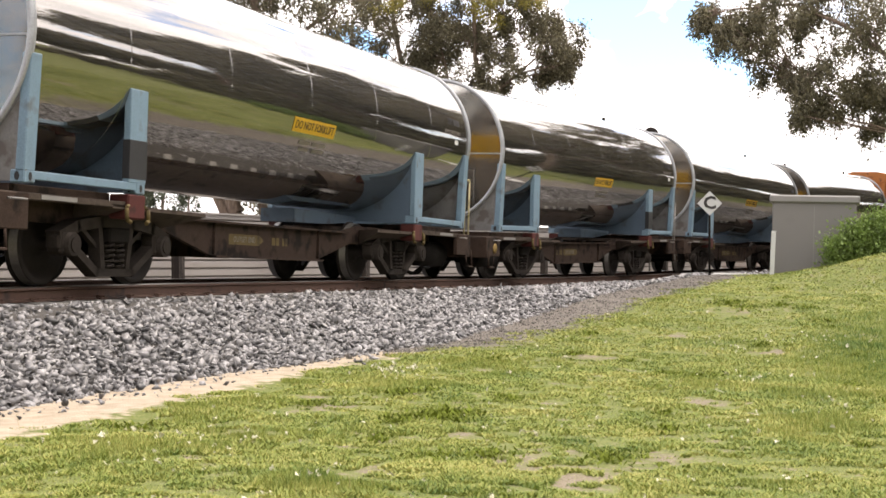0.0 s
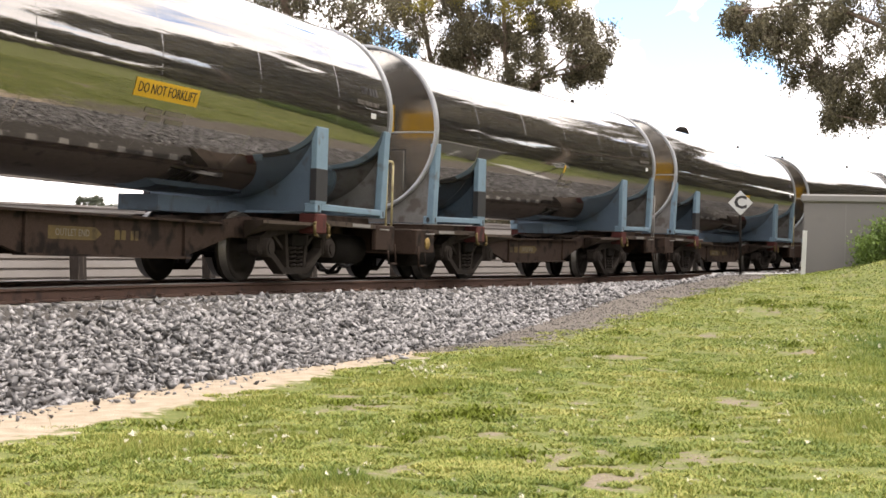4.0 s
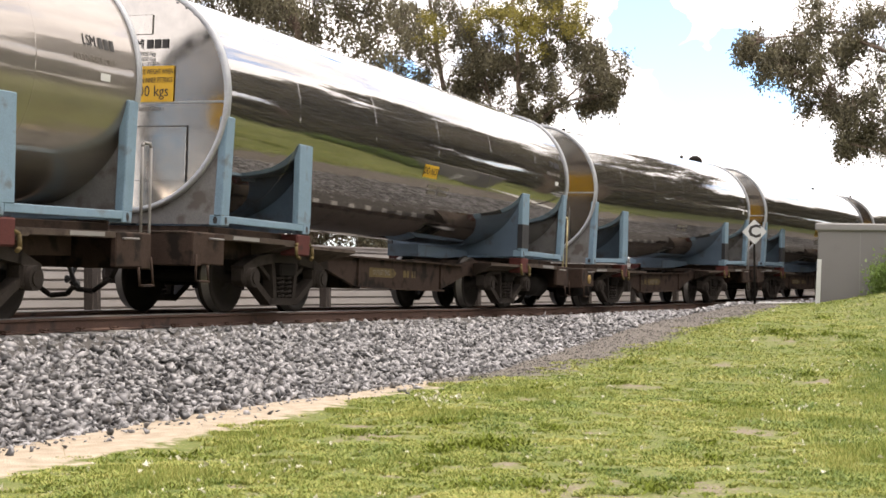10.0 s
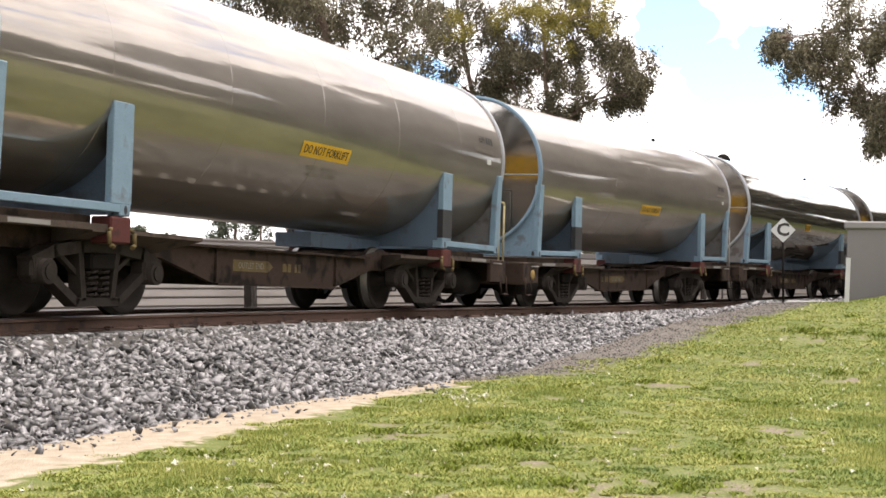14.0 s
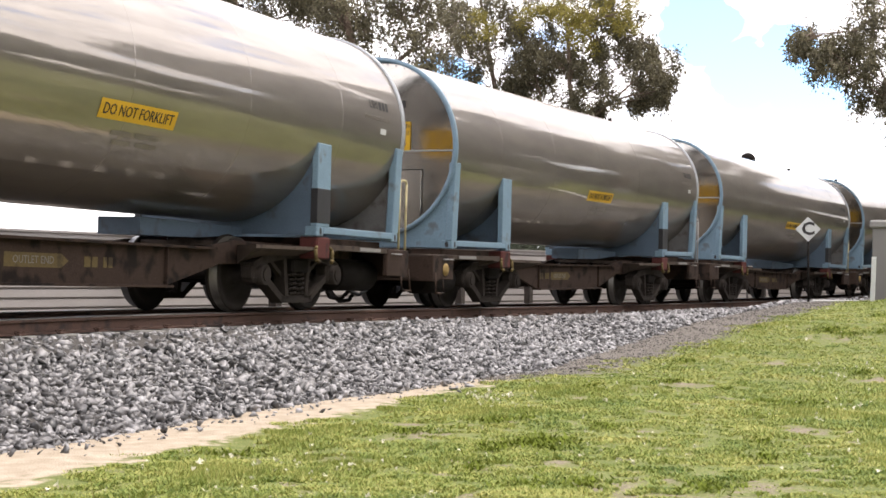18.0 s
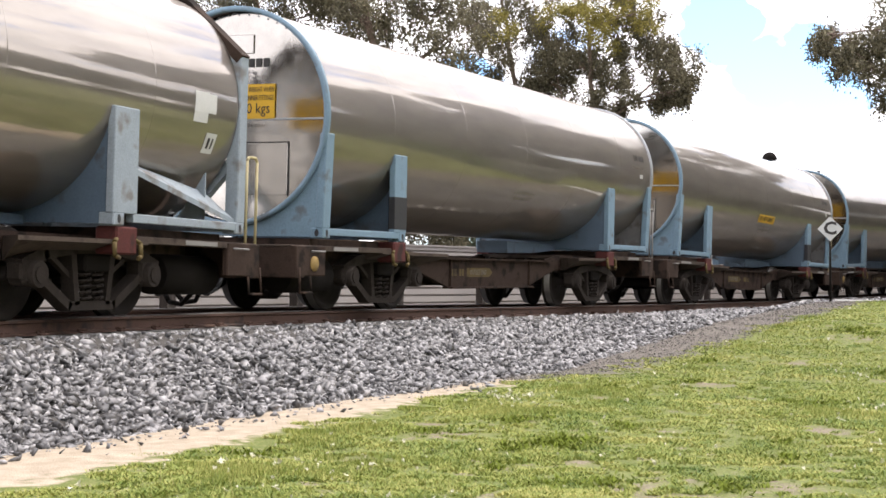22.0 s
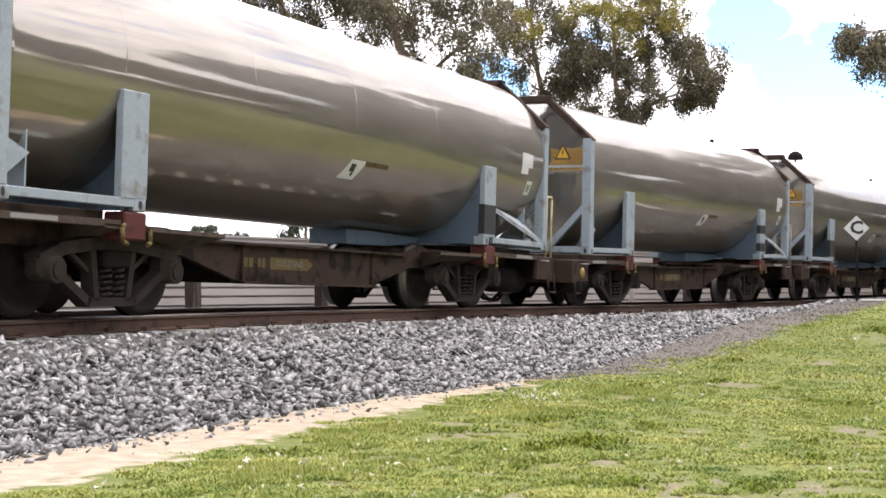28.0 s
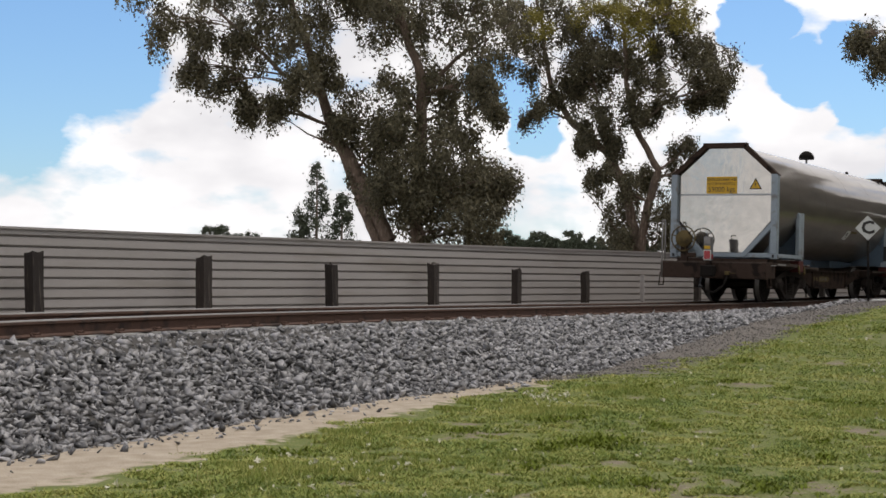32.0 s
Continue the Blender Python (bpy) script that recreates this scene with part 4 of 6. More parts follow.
def gum_tree(name, base, stems, anchors, label, seed, per=70, leaf=0.17, warm=(), twigs=6, count=6, bare=(), droop=0.16, m=34, tight=1.0, full=1.0):
    """A eucalypt: stems are (points, radius, end radius); masses of foliage hang from limbs that grow from the nearest stem."""
    rng, nr = random.Random(seed), np.random.default_rng(seed)
    tree = thing(name, label, "tree")
    tree.matrix_world = pose(*base)
    bm = bmesh.new()
    along = []
    for pts, r0, r1 in stems:
        along += polyline_stem(bm, [Vector(p) for p in pts], r0, r1, rng)
    for pts, r0, r1 in bare:
        polyline_stem(bm, [Vector(p) for p in pts], r0, r1, rng)
    crowns = ([], [])
    for k, group in enumerate((anchors, warm)):
        for x, y, z, r in group:
            c = Vector((x, y, z))
            p, pr = min(along, key=lambda q: (q[0] - c).length + max(0, q[0].z - c.z + 0.4) * 2.2)
            path = limb(bm, p, c, min(pr * 0.42, 0.05), 0.013, rng, 0.14, 6)
            for q in spread([(x, y, z, r * full)], count, 0.95 / full, rng):
                crowns[k].append(q)
                if rng.random() < twigs / count:
                    limb(bm, path[rng.randint(2, 6)], q[:3], 0.020, 0.006, rng, 0.18, 3)
    part("trunk", bm, M["bark"], tree, "grey-brown leaning trunk with limbs")
    part_of("crown", big_mesh("crown", leaf_cloud(crowns[0], per, nr, leaf, droop, m=m, tight=tight), 4, M["leaf"]), tree, "open crown of narrow drooping leaves")
    if warm:
        part_of("young_growth", big_mesh("young_growth", leaf_cloud(crowns[1], per * 1.6, nr, leaf * 0.8, 0.0, tight=0.8), 4, M["leafwarm"]), tree,
                "yellow-green tips with sunlight in the leaf colour")
    return tree


def spread(anchors, count, jitter, rng):
    """More and smaller lumps strewn round a few anchors."""
    out = []
    for x, y, z, r in anchors:
        for _ in range(count):
            d = Vector((rng.uniform(-1, 1), rng.uniform(-1, 1), rng.uniform(-0.8, 0.8)))
            out.append((x + d.x * r * jitter, y + d.y * r * jitter, z + d.z * r * jitter, r * rng.uniform(0.28, 0.55)))
    return out


def build_trees():
    rng = random.Random(21)
    # u runs across the view, to the right as the eye sees it
    def place(far, head):
        a = radians(head)
        return Vector((far * math.sin(a), far * math.cos(a), 0)), Vector((math.cos(a), -math.sin(a), 0)), Vector((math.sin(a), math.cos(a), 0))

    def gum(far, head, foot, stems, masses, label, seed, warm=(), bare=(), per=95, count=8):
        """stems: ((across, height) ...), radius, end radius; masses: (across, height, half width)."""
        base, u, depth = place(far, head)

        def at(a, z, d=0.0):
            return tuple(u * a + depth * d + Vector((0, 0, z - foot)))

        def line_of(rows):
            return [([at(a, z, 0.12 * i * (-1) ** k) for i, (a, z) in enumerate(pts)], r0, r1) for k, (pts, r0, r1) in enumerate(rows)]
        grow = lambda rows: [(*at(a, z, rng.uniform(-1.2, 1.2)), r) for a, z, r in rows]
        return gum_tree("gum_tree", (base.x, base.y, foot), line_of(stems), grow(masses), label, seed, per=per, leaf=0.10, m=42, tight=0.72, count=count, droop=0.18,
                        warm=[(*at(a, z, rng.uniform(-1.9, -1.0)), r) for a, z, r in warm], bare=line_of(bare))
    high = [(-6.8, 7.4, 0.8), (-5.9, 7.7, 0.95), (-4.8, 7.1, 0.9), (-3.9, 7.7, 1.1), (-3.0, 6.9, 0.9), (-2.1, 7.7, 1.1), (-6.1, 6.3, 0.5), (-5.1, 5.9, 0.4),
            (-4.5, 5.2, 0.28), (-3.7, 5.2, 0.36), (-3.0, 5.9, 0.55), (-2.5, 6.2, 0.55), (-2.1, 4.7, 0.4), (-0.7, 7.7, 0.95), (0.1, 7.3, 1.0), (1.0, 7.6, 1.2),
            (1.9, 6.9, 0.95), (1.8, 5.8, 0.7), (1.0, 6.1, 0.9), (-3.6, 8.9, 1.5), (-0.6, 9.0, 1.7), (1.7, 9.3, 1.4), (-2.1, 10.3, 1.9), (-5.1, 8.6, 1.2)]
    low = [(0.4, 5.5, 0.75), (-0.5, 5.3, 0.75), (-1.4, 5.0, 0.75), (-0.8, 4.5, 0.9), (-0.2, 3.8, 1.2), (-1.3, 3.9, 0.65), (0.7, 4.2, 1.2), (1.5, 3.6, 1.1),
           (1.9, 2.9, 0.75), (1.0, 2.6, 1.35), (-0.1, 2.5, 0.9), (1.8, 1.9, 0.75), (0.4, 1.8, 0.9), (2.2, 3.3, 0.45), (2.2, 5.3, 0.4), (-0.5, 3.1, 0.75), (-1.1, 3.0, 0.35)]
    low += [(0.6, 3.3, 1.0), (1.2, 4.6, 0.8), (1.4, 2.9, 1.0), (0.2, 3.0, 0.9)]
    gum(43.0, 65.2, -0.3, [(((-0.3, -0.7), (-0.7, 1.5), (-1.4, 3.1), (-2.2, 4.4), (-2.5, 5.4), (-2.9, 6.6), (-3.4, 8.0), (-3.8, 9.9)), 0.24, 0.06),
                           (((0.0, -0.7), (0.1, 1.5), (0.0, 2.8), (0.2, 4.7), (0.1, 6.1), (-0.3, 7.1), (-0.6, 8.4), (-0.7, 10.4)), 0.22, 0.06),
                           (((-0.4, -0.7), (-1.0, 1.5), (-1.4, 2.4), (-1.7, 3.2), (-2.2, 4.4)), 0.15, 0.10),
                           (((-2.5, 5.4), (-3.6, 6.0), (-4.5, 6.9), (-5.4, 7.7)), 0.08, 0.03), (((0.2, 5.5), (1.0, 6.4), (1.9, 7.2)), 0.08, 0.03)],
        high + low, "large dark eucalyptus with leaning stems behind the fence", 3, bare=[(((-2.0, 4.0), (-2.9, 4.4), (-3.5, 4.8)), 0.035, 0.012)])
    high = [(-4.6, 9.5, 0.9), (-3.8, 9.9, 1.0), (-2.6, 9.6, 1.0), (-4.0, 8.5, 0.8), (-3.4, 7.5, 0.8), (-3.7, 6.7, 0.5), (-2.6, 8.2, 0.9), (-1.6, 9.6, 1.0), (-1.4, 8.4, 0.8),
            (-0.6, 8.0, 0.9), (0.8, 9.8, 0.7), (1.2, 8.2, 0.9), (2.1, 8.4, 0.85), (2.3, 7.6, 0.6), (2.7, 7.2, 0.3), (0.4, 7.2, 0.9), (-0.2, 6.6, 0.6), (0.6, 6.6, 0.4),
            (-1.0, 8.8, 0.9), (0.3, 8.5, 0.7), (1.7, 9.2, 0.8), (2.6, 8.6, 0.6), (2.9, 7.9, 0.5), (-1.8, 8.9, 0.8), (-2.6, 7.4, 0.6),
            (-1.9, 7.6, 0.6), (2.0, 7.0, 0.45),
            (-1.6, 6.4, 0.6), (-1.2, 6.0, 0.75), (-2.6, 11.2, 1.2), (-0.6, 11.6, 1.4), (1.0, 10.8, 0.8)]
    low = [(-1.8, 5.5, 0.3), (-0.8, 5.3, 0.4), (-1.2, 4.3, 0.5), (-0.6, 3.9, 0.6), (0.2, 3.5, 0.8), (-0.2, 2.7, 0.9), (1.0, 2.9, 0.8), (1.6, 5.2, 0.45), (1.4, 4.5, 0.5),
           (0.4, 4.3, 0.4), (0.6, 2.1, 0.8), (-0.5, 2.0, 0.6)]
    gum(56.0, 73.2, -0.3, [(((0.1, -0.7), (0.0, 1.7), (-0.4, 3.7), (-1.1, 5.1), (-2.4, 6.2), (-3.1, 7.5), (-3.4, 9.3), (-3.8, 11.7)), 0.22, 0.04),
                           (((0.3, -0.7), (0.1, 1.7), (0.4, 3.3), (0.7, 4.4), (-0.1, 5.9), (-0.4, 7.4), (-0.5, 9.2), (-0.8, 11.6)), 0.19, 0.04),
                           (((-0.1, 5.9), (1.2, 7.0), (2.2, 8.0)), 0.06, 0.02), (((-1.1, 5.1), (-1.3, 6.4), (-1.7, 8.2)), 0.06, 0.02)],
        high + low, "open eucalyptus with yellow-green tips behind the fence", 7, warm=[(0.5, 9.1, 0.95), (-0.4, 9.3, 0.95), (-1.2, 9.6, 0.8), (0.1, 9.9, 0.9), (1.1, 9.7, 0.7), (-3.6, 9.2, 0.6)],
        bare=[(((-0.4, 1.9), (-1.3, 3.1), (-2.0, 3.9)), 0.03, 0.01)])
    masses = [(-6.0, 7.6, 0.5), (-5.1, 7.2, 0.75), (-4.2, 7.0, 0.75), (-5.5, 6.9, 0.4), (-4.5, 6.2, 0.5), (-3.8, 5.9, 0.45), (-3.2, 7.0, 0.9), (-2.2, 7.3, 1.0), (-1.5, 6.9, 1.0),
              (-3.3, 5.8, 0.65), (-2.5, 5.8, 0.85), (-1.6, 6.0, 0.85), (-3.3, 4.9, 0.45), (-3.5, 4.5, 0.25), (-2.7, 5.0, 0.5), (-2.1, 5.2, 0.45), (-1.4, 5.2, 0.5),
              (-1.5, 4.4, 0.35), (-3.2, 7.8, 0.85), (-4.6, 7.9, 0.7), (-6.3, 7.9, 0.25), (-5.6, 7.4, 0.35), (-4.8, 7.6, 0.4)]
    masses += [(-0.7, 7.2, 1.2), (-0.4, 5.8, 1.0), (-3.9, 8.8, 1.0), (-2.0, 8.9, 1.35), (0.1, 8.8, 1.5), (0.8, 6.9, 1.35), (2.3, 7.8, 1.85), (1.6, 9.7, 2.0)]
    gum(47.0, 88.6, 0.1, [(((1.3, -0.3), (1.0, 3.1), (0.7, 5.4), (0.5, 7.8), (0.4, 10.1)), 0.24, 0.07), (((0.9, 4.6), (-0.7, 5.9), (-2.2, 7.1), (-3.8, 7.8), (-5.5, 7.7)), 0.10, 0.02),
                          (((-0.7, 5.9), (-1.8, 5.7), (-3.0, 5.5)), 0.05, 0.02)],
        masses, "overhanging eucalyptus with drooping dark foliage", 11, count=6)
    # conifers and far woods over the fence
    nr = np.random.default_rng(8)

    def conifer(dist, head, width, height, label, name="conifer", slim=0.75):
        b, uu, dd = place(dist, head)
        tree = thing(name, label, "tree")
        tree.matrix_world = pose(b.x, b.y, -0.3)
        part("trunk", tube(bmesh.new(), (0, 0, -0.3), (0, 0, height * 0.95), width * 0.06, 0.02), M["bark"], tree)
        lumps = []
        for i in range(70):
            t = rng.uniform(0.05, 0.99)
            r = width * 0.5 * (1 - t) ** slim
            q = rng.uniform(0, 6.28)
            lumps.append((r * math.cos(q), r * math.sin(q), height * t, 0.13 * width * (1.1 - t)))
        part_of("crown", big_mesh("crown", leaf_cloud(lumps, 60 / max(width, 1) ** 2, nr, 0.04 * width + 0.06, 0.0, 1.8, m=9 if slim > 0.7 else 22), 4, M["conifer"]), tree)
    conifer(75, 61.7, 2.0, 6.4, "slender feathery conifer behind the fence")
    conifer(75, 62.6, 2.0, 4.9, "slender feathery conifer behind the fence")
    conifer(75, 61.1, 1.6, 4.2, "small feathery conifer behind the fence")
    for head, hgt, w in ((57.9, 6.0, 2.4), (58.35, 6.1, 2.2), (58.9, 5.5, 2.0), (59.4, 5.6, 2.2)):
        conifer(150, head, w, hgt, "distant pine rising over the fence", "pine", 0.3)
    for i in range(12):
        conifer(170, 68.2 + i * 0.32, 3.6, 6.2 + 0.5 * math.sin(i * 1.7), "distant dark pine on the skyline", "pine", 0.45)
    for i in range(9):
        conifer(170, 72.0 + i * 0.35, 3.4, 5.6 + 0.5 * math.sin(i * 2.3), "distant dark pine on the skyline", "pine", 0.6)
    # shrub beside the hut
    sh = thing("shrub", "bright green leafy shrub growing beside the hut", "shrub")
    sx, sy = 32.4, 1.75
    sh.matrix_world = pose(sx, sy, float(ground_height(sx, sy)) - 0.38)
    bm = bmesh.new()
    r2 = random.Random(2)
    lumps = [(0.0, 0.35, 0.75, 0.35), (0.1, 0.0, 0.85, 0.45), (0.2, -0.5, 0.95, 0.5), (0, 0.1, 0.4, 0.45), (0.2, -0.3, 0.45, 0.5), (0.1, -0.9, 0.8, 0.5),
             (0.0, 0.5, 0.3, 0.3), (-0.2, 0.75, 0.5, 0.26), (-0.1, 0.7, 0.15, 0.3), (0.3, -1.0, 0.4, 0.5), (0.1, -1.6, 0.9, 0.55)]
    for x, y, z, r in lumps:
        limb(bm, (0.1, -0.2, -0.1), (x, y, z), 0.02, 0.008, r2, 0.1, 3)
    part("stems", bm, M["bark"], sh)
    part_of("foliage", big_mesh("foliage", leaf_cloud(lumps, 1100, nr, 0.07, 0.0, tight=0.8), 4, M["shrub"]), sh)
    # trees on the other side of the field, behind the eye, which the steel mirrors
    for i in range(30):
        x = -50 + i * 4.4 + rng.uniform(-2, 2)
        y = -20 + rng.uniform(-3, 3)
        hgt = rng.uniform(8.5, 11.5)
        foot = rng.uniform(5.6, 7.4)
        anchors = [(rng.uniform(-2.6, 2.6), rng.uniform(-1.5, 1.5), foot + (hgt - foot) * rng.uniform(0.0, 0.95), rng.uniform(1.1, 1.7)) for _ in range(13)]
        anchors += [(rng.uniform(-3, 3), rng.uniform(-1, 1), rng.uniform(0.6, 1.6), 1.2) for _ in range(4)]
        gum_tree("field_tree", (x, y, -0.95), [(((0, 0, -0.2), (rng.uniform(-1, 1), 0, hgt * 0.8)), 0.25, 0.08)], anchors,
                 "bushy tree at the far edge of the field", 40 + i, per=16, leaf=0.70, twigs=1, count=2, full=1.9)
    lumps = [(-58 + i * 1.15 + rng.uniform(-0.3, 0.3), rng.uniform(-0.5, 0.5), rng.uniform(0.4, 2.3), rng.uniform(0.7, 1.0)) for i in range(120)]
    hd = thing("hedge", "tall dark hedge along the far edge of the field", "hedge")
    hd.matrix_world = pose(0, -15.5, -0.95)
    part_of("foliage", big_mesh("foliage", leaf_cloud(lumps, 40, nr, 0.45, 0.0), 4, M["leaf"]), hd)
    bm = bmesh.new()
    for x, y, z, r in lumps[::4]:
        limb(bm, (x, y, -0.2), (x, y, z + 0.4), 0.06, 0.02, rng, 0.05, 3)
    part("stems", bm, M["bark"], hd)
    # a grove on the inner side of the curve, mirrored by the far tanks
    spots = [beside(58 + i * 6.0 + rng.uniform(-1.5, 1.5), -9.0 - rng.uniform(0, 2.0) - 0.15 * i) for i in range(11)]
    spots += [(46 + i * 6.0 + rng.uniform(-1, 1), -8.5 - i * 1.2 + rng.uniform(-1, 1)) for i in range(6)]
    spots += [(119, -4.0), (122, -1.0), (126, 2.6), (104, -11), (112, -13)]
    for i, (x, y) in enumerate(spots):
        hgt = rng.uniform(13, 17)
        foot = rng.uniform(7.8, 9.8)
        anchors = [(rng.uniform(-2.4, 2.4), rng.uniform(-1.8, 1.8), foot + (hgt - foot) * rng.uniform(0.0, 0.95), rng.uniform(1.1, 1.8)) for _ in range(15)]
        anchors += [(rng.uniform(-3, 3), rng.uniform(-1, 1), rng.uniform(0.8, 3.9), rng.uniform(1.1, 1.7)) for _ in range(9)]
        gum_tree("grove_tree", (x, y, 0.1), [(((0, 0, -0.2), (rng.uniform(-1, 1), 0, hgt * 0.8)), 0.25, 0.08)], anchors,
                 "bushy tree in the grove beside the line", 80 + i, per=16, leaf=0.70, twigs=1, count=2, full=1.9)


def drifts(x, y, per_metre, seed):
    """Smooth random drifts between -1 and 1 over the ground."""
    grid = np.random.default_rng(seed).uniform(-1, 1, (256, 256))
    a, b = x * per_metre + 40, y * per_metre + 60
    i, j = np.floor(a).astype(int), np.floor(b).astype(int)
    u, v = a - i, b - j
    u, v = u * u * (3 - 2 * u), v * v * (3 - 2 * v)
    g = lambda p, q: grid[p % 256, q % 256]
    return (g(i, j) * (1 - u) + g(i + 1, j) * u) * (1 - v) + (g(i, j + 1) * (1 - u) + g(i + 1, j + 1) * u) * v


def build_grass():
    """Turf of single blades: low mossy cushions with gaps of soil, and drifts of longer grass."""
    rng = np.random.default_rng(12)
    n = 1300000
    r = 7.5 * (46 / 7.5) ** rng.random(n)
    a = np.radians(rng.uniform(47, 91, n))
    x, y = r * np.sin(a), r * np.cos(a)
    d = side_of(x, y)
    wob = 0.16 * np.sin(x * 2.3) + 0.12 * np.sin(x * 5.1 + y * 3) + 0.08 * np.sin(x * 11 + 2)
    edge = np.where(x < 17, -3.80 + 0.055 * (x - 8), -3.3 - np.clip((x - 16) * 0.10, 0, 0.72)) + wob
    keep = d < edge + 0.12 * drifts(x, y, 9.0, 6)
    x, y, d, r = x[keep], y[keep], d[keep], r[keep]
    f = drifts(x, y, 0.9, 1) * 0.6 + drifts(x, y, 2.1, 2) * 0.4
    g = drifts(x, y, 5.0, 3) * 0.55 + drifts(x * 0.8, y, 11.0, 4) * 0.45
    far = np.full(len(x), 9.0)
    for px, py, pr in BARE:
        far = np.minimum(far, np.hypot((x - px) * 0.62, y - py) / (pr * 0.9))
    far = far + 0.15 + 3.6 * g + 0.25 * f
    lush = np.exp(-(((x - 20) / 5.0) ** 2 + ((y - 0.9) / 1.1) ** 2))
    tall = np.clip(f * 2.2 - 0.55, 0, 1) + lush
    cushion = np.clip((g + 0.26 + 0.9 * tall + 0.012 * r) * 2.2, 0, 1)
    cushion = np.minimum(cushion, np.clip((far - 0.75) * 1.6, 0, 1))
    keep = rng.random(len(x)) < np.maximum(0.02 + 0.26 * np.clip(far - 0.5, 0, 1), cushion)
    x, y, d, r, f, g, tall, cushion = (q[keep] for q in (x, y, d, r, f, g, tall, cushion))
    h = (0.009 + 0.010 * cushion + 0.010 * np.clip(g, 0, 1)) * rng.uniform(0.6, 1.4, len(x)) + 0.027 * tall * rng.uniform(0.2, 1.5, len(x)) * cushion
    z = ground_height(x, y) - 0.004
    n = len(x)
    t = rng.uniform(0, 2 * math.pi, n)
    lean = rng.uniform(0.3, 1.0, n) * h * np.where(tall > 0.4, 0.9, 1.9)
    w = 0.0030 * rng.uniform(0.7, 1.6, n) * (1 + r * 0.03) * np.where(tall > 0.4, 0.85, 1.7)
    base = np.stack([x, y, z], -1)
    sx = np.stack([np.cos(t) * w, np.sin(t) * w, np.zeros(n)], -1)
    tip = base + np.stack([-np.sin(t) * lean, np.cos(t) * lean, h], -1)
    v = np.stack([base - sx, base + sx, tip], 1)
    tagged(new("turf", big_mesh("turf", v, 3, M["grass"])), "short yellow-green mown grass with clover", "grass", kind="stuff")
    # clover heads, most of them loosely strewn, some in patches
    m = 330
    k = rng.integers(0, n, m * 3)
    k = k[(f[k] > -0.1) & (cushion[k] > 0.5)][:m]
    for px, py, pr, many in CLOVER:
        inside = np.nonzero(np.hypot((x - px) * 0.5, y - py) < pr)[0]
        k = np.concatenate([k, rng.choice(inside, many)])
    tri = []
    for i in k:
        c = tip[i] + np.array([0, 0, 0.012])
        s = 0.0062 * (1 + r[i] * 0.03) * rng.uniform(0.7, 1.5)
        for q in range(4):
            p = rng.normal(size=(3, 3)) * s
            tri.append(c + p)
    tagged(new("clover_heads", big_mesh("clover_heads", np.array(tri), 3, M["flower"])), "scattered white clover flowers in the grass", "flowers", kind="stuff")
    # low clumps of broader dark leaves
    px = np.concatenate([rng.uniform(8.5, 30, 70), [q[0] for q in WEEDS]])
    py = np.concatenate([px[:70] * np.tan(np.radians(rng.uniform(2, 26, 70))), [q[1] for q in WEEDS]])
    pr = np.concatenate([rng.uniform(0.05, 0.13, 70), [q[2] for q in WEEDS]])
    fine = side_of(px, py) < -4.0
    leaves = []
    for cx, cy, cr in zip(px[fine], py[fine], pr[fine]):
        many = int(70 + 1500 * cr)
        q = rng.normal(0, cr, (many, 2)) * (1.8, 1.0) * rng.uniform(0.4, 1.2, (many, 1))
        c = np.stack([cx + q[:, 0], cy + q[:, 1], ground_height(cx + q[:, 0], cy + q[:, 1])], -1)
        a = rng.uniform(0, 2 * math.pi, many)
        ln = rng.uniform(0.02, 0.05, many) * (0.6 + 4 * cr)
        wd = ln * rng.uniform(0.12, 0.3, many)
        out = np.stack([np.cos(a) * ln, np.sin(a) * ln, ln * rng.uniform(0.2, 1.1, many)], -1)
        across = np.stack([-np.sin(a) * wd, np.cos(a) * wd, np.zeros(many)], -1)
        leaves.append(np.stack([c, c + out * 0.5 + across, c + out, c + out * 0.5 - across], 1))
    tagged(new("weeds", big_mesh("weeds", np.concatenate(leaves), 4, M["weed"])), "low clumps of dark green broad-leaved weeds", "weeds", kind="stuff")
    # a few dry stalks
    stalks = []
    for i in rng.integers(0, n, 160):
        c = base[i]
        hh = rng.uniform(0.07, 0.17)
        q = rng.uniform(-0.04, 0.04, 2)
        stalks.append([c + (-0.003, 0, 0), c + (0.003, 0, 0), c + (q[0], q[1], hh)])
    tagged(new("dry_stalks", big_mesh("dry_stalks", np.array(stalks), 3, M["straw"])), "dry pale grass stalks", "grass", kind="stuff")

# ---- the train ----
PITCH, HALF = 14.10, 6.095        # from wagon to wagon; half a container
TANK = dict(z=2.35, r=1.25, half=6.135, in0=3.913, in1=4.251)      # the tank's middle over the rails, and its radius; the chamfered ones are slimmer
POST_TOP = 2.02
NOTICES = {1: "scrap", 3: "gone", 4: "first words", 9: "gone"}      # the rest are whole
# dark bands on the rear and the front inner posts, wagon by wagon
BANDS = {0: (1, 0), 1: (1, 0), 2: (1, 1), 3: (0, 1), 4: (0, 1), 5: (1, 0), 6: (0, 1), 8: (0, 1), 9: (1, 0), 10: (1, 0), 11: (0, 2), 12: (0, 1)}
TILT = pose(0, 0, -0.045, 0, 0.61, 0)   # each wagon sits lower at its brakeless end


def on_shell(me, r):
    """Wrap flat lettering or a flat plate (in x and z) onto the near side of the tank."""
    for v in me.vertices:
        a = (v.co.z - TANK["z"]) / TANK["r"]
        rr = r - v.co.y
        v.co.y, v.co.z = -rr * math.cos(a), TANK["z"] + rr * math.sin(a)
    me.update()
    return me


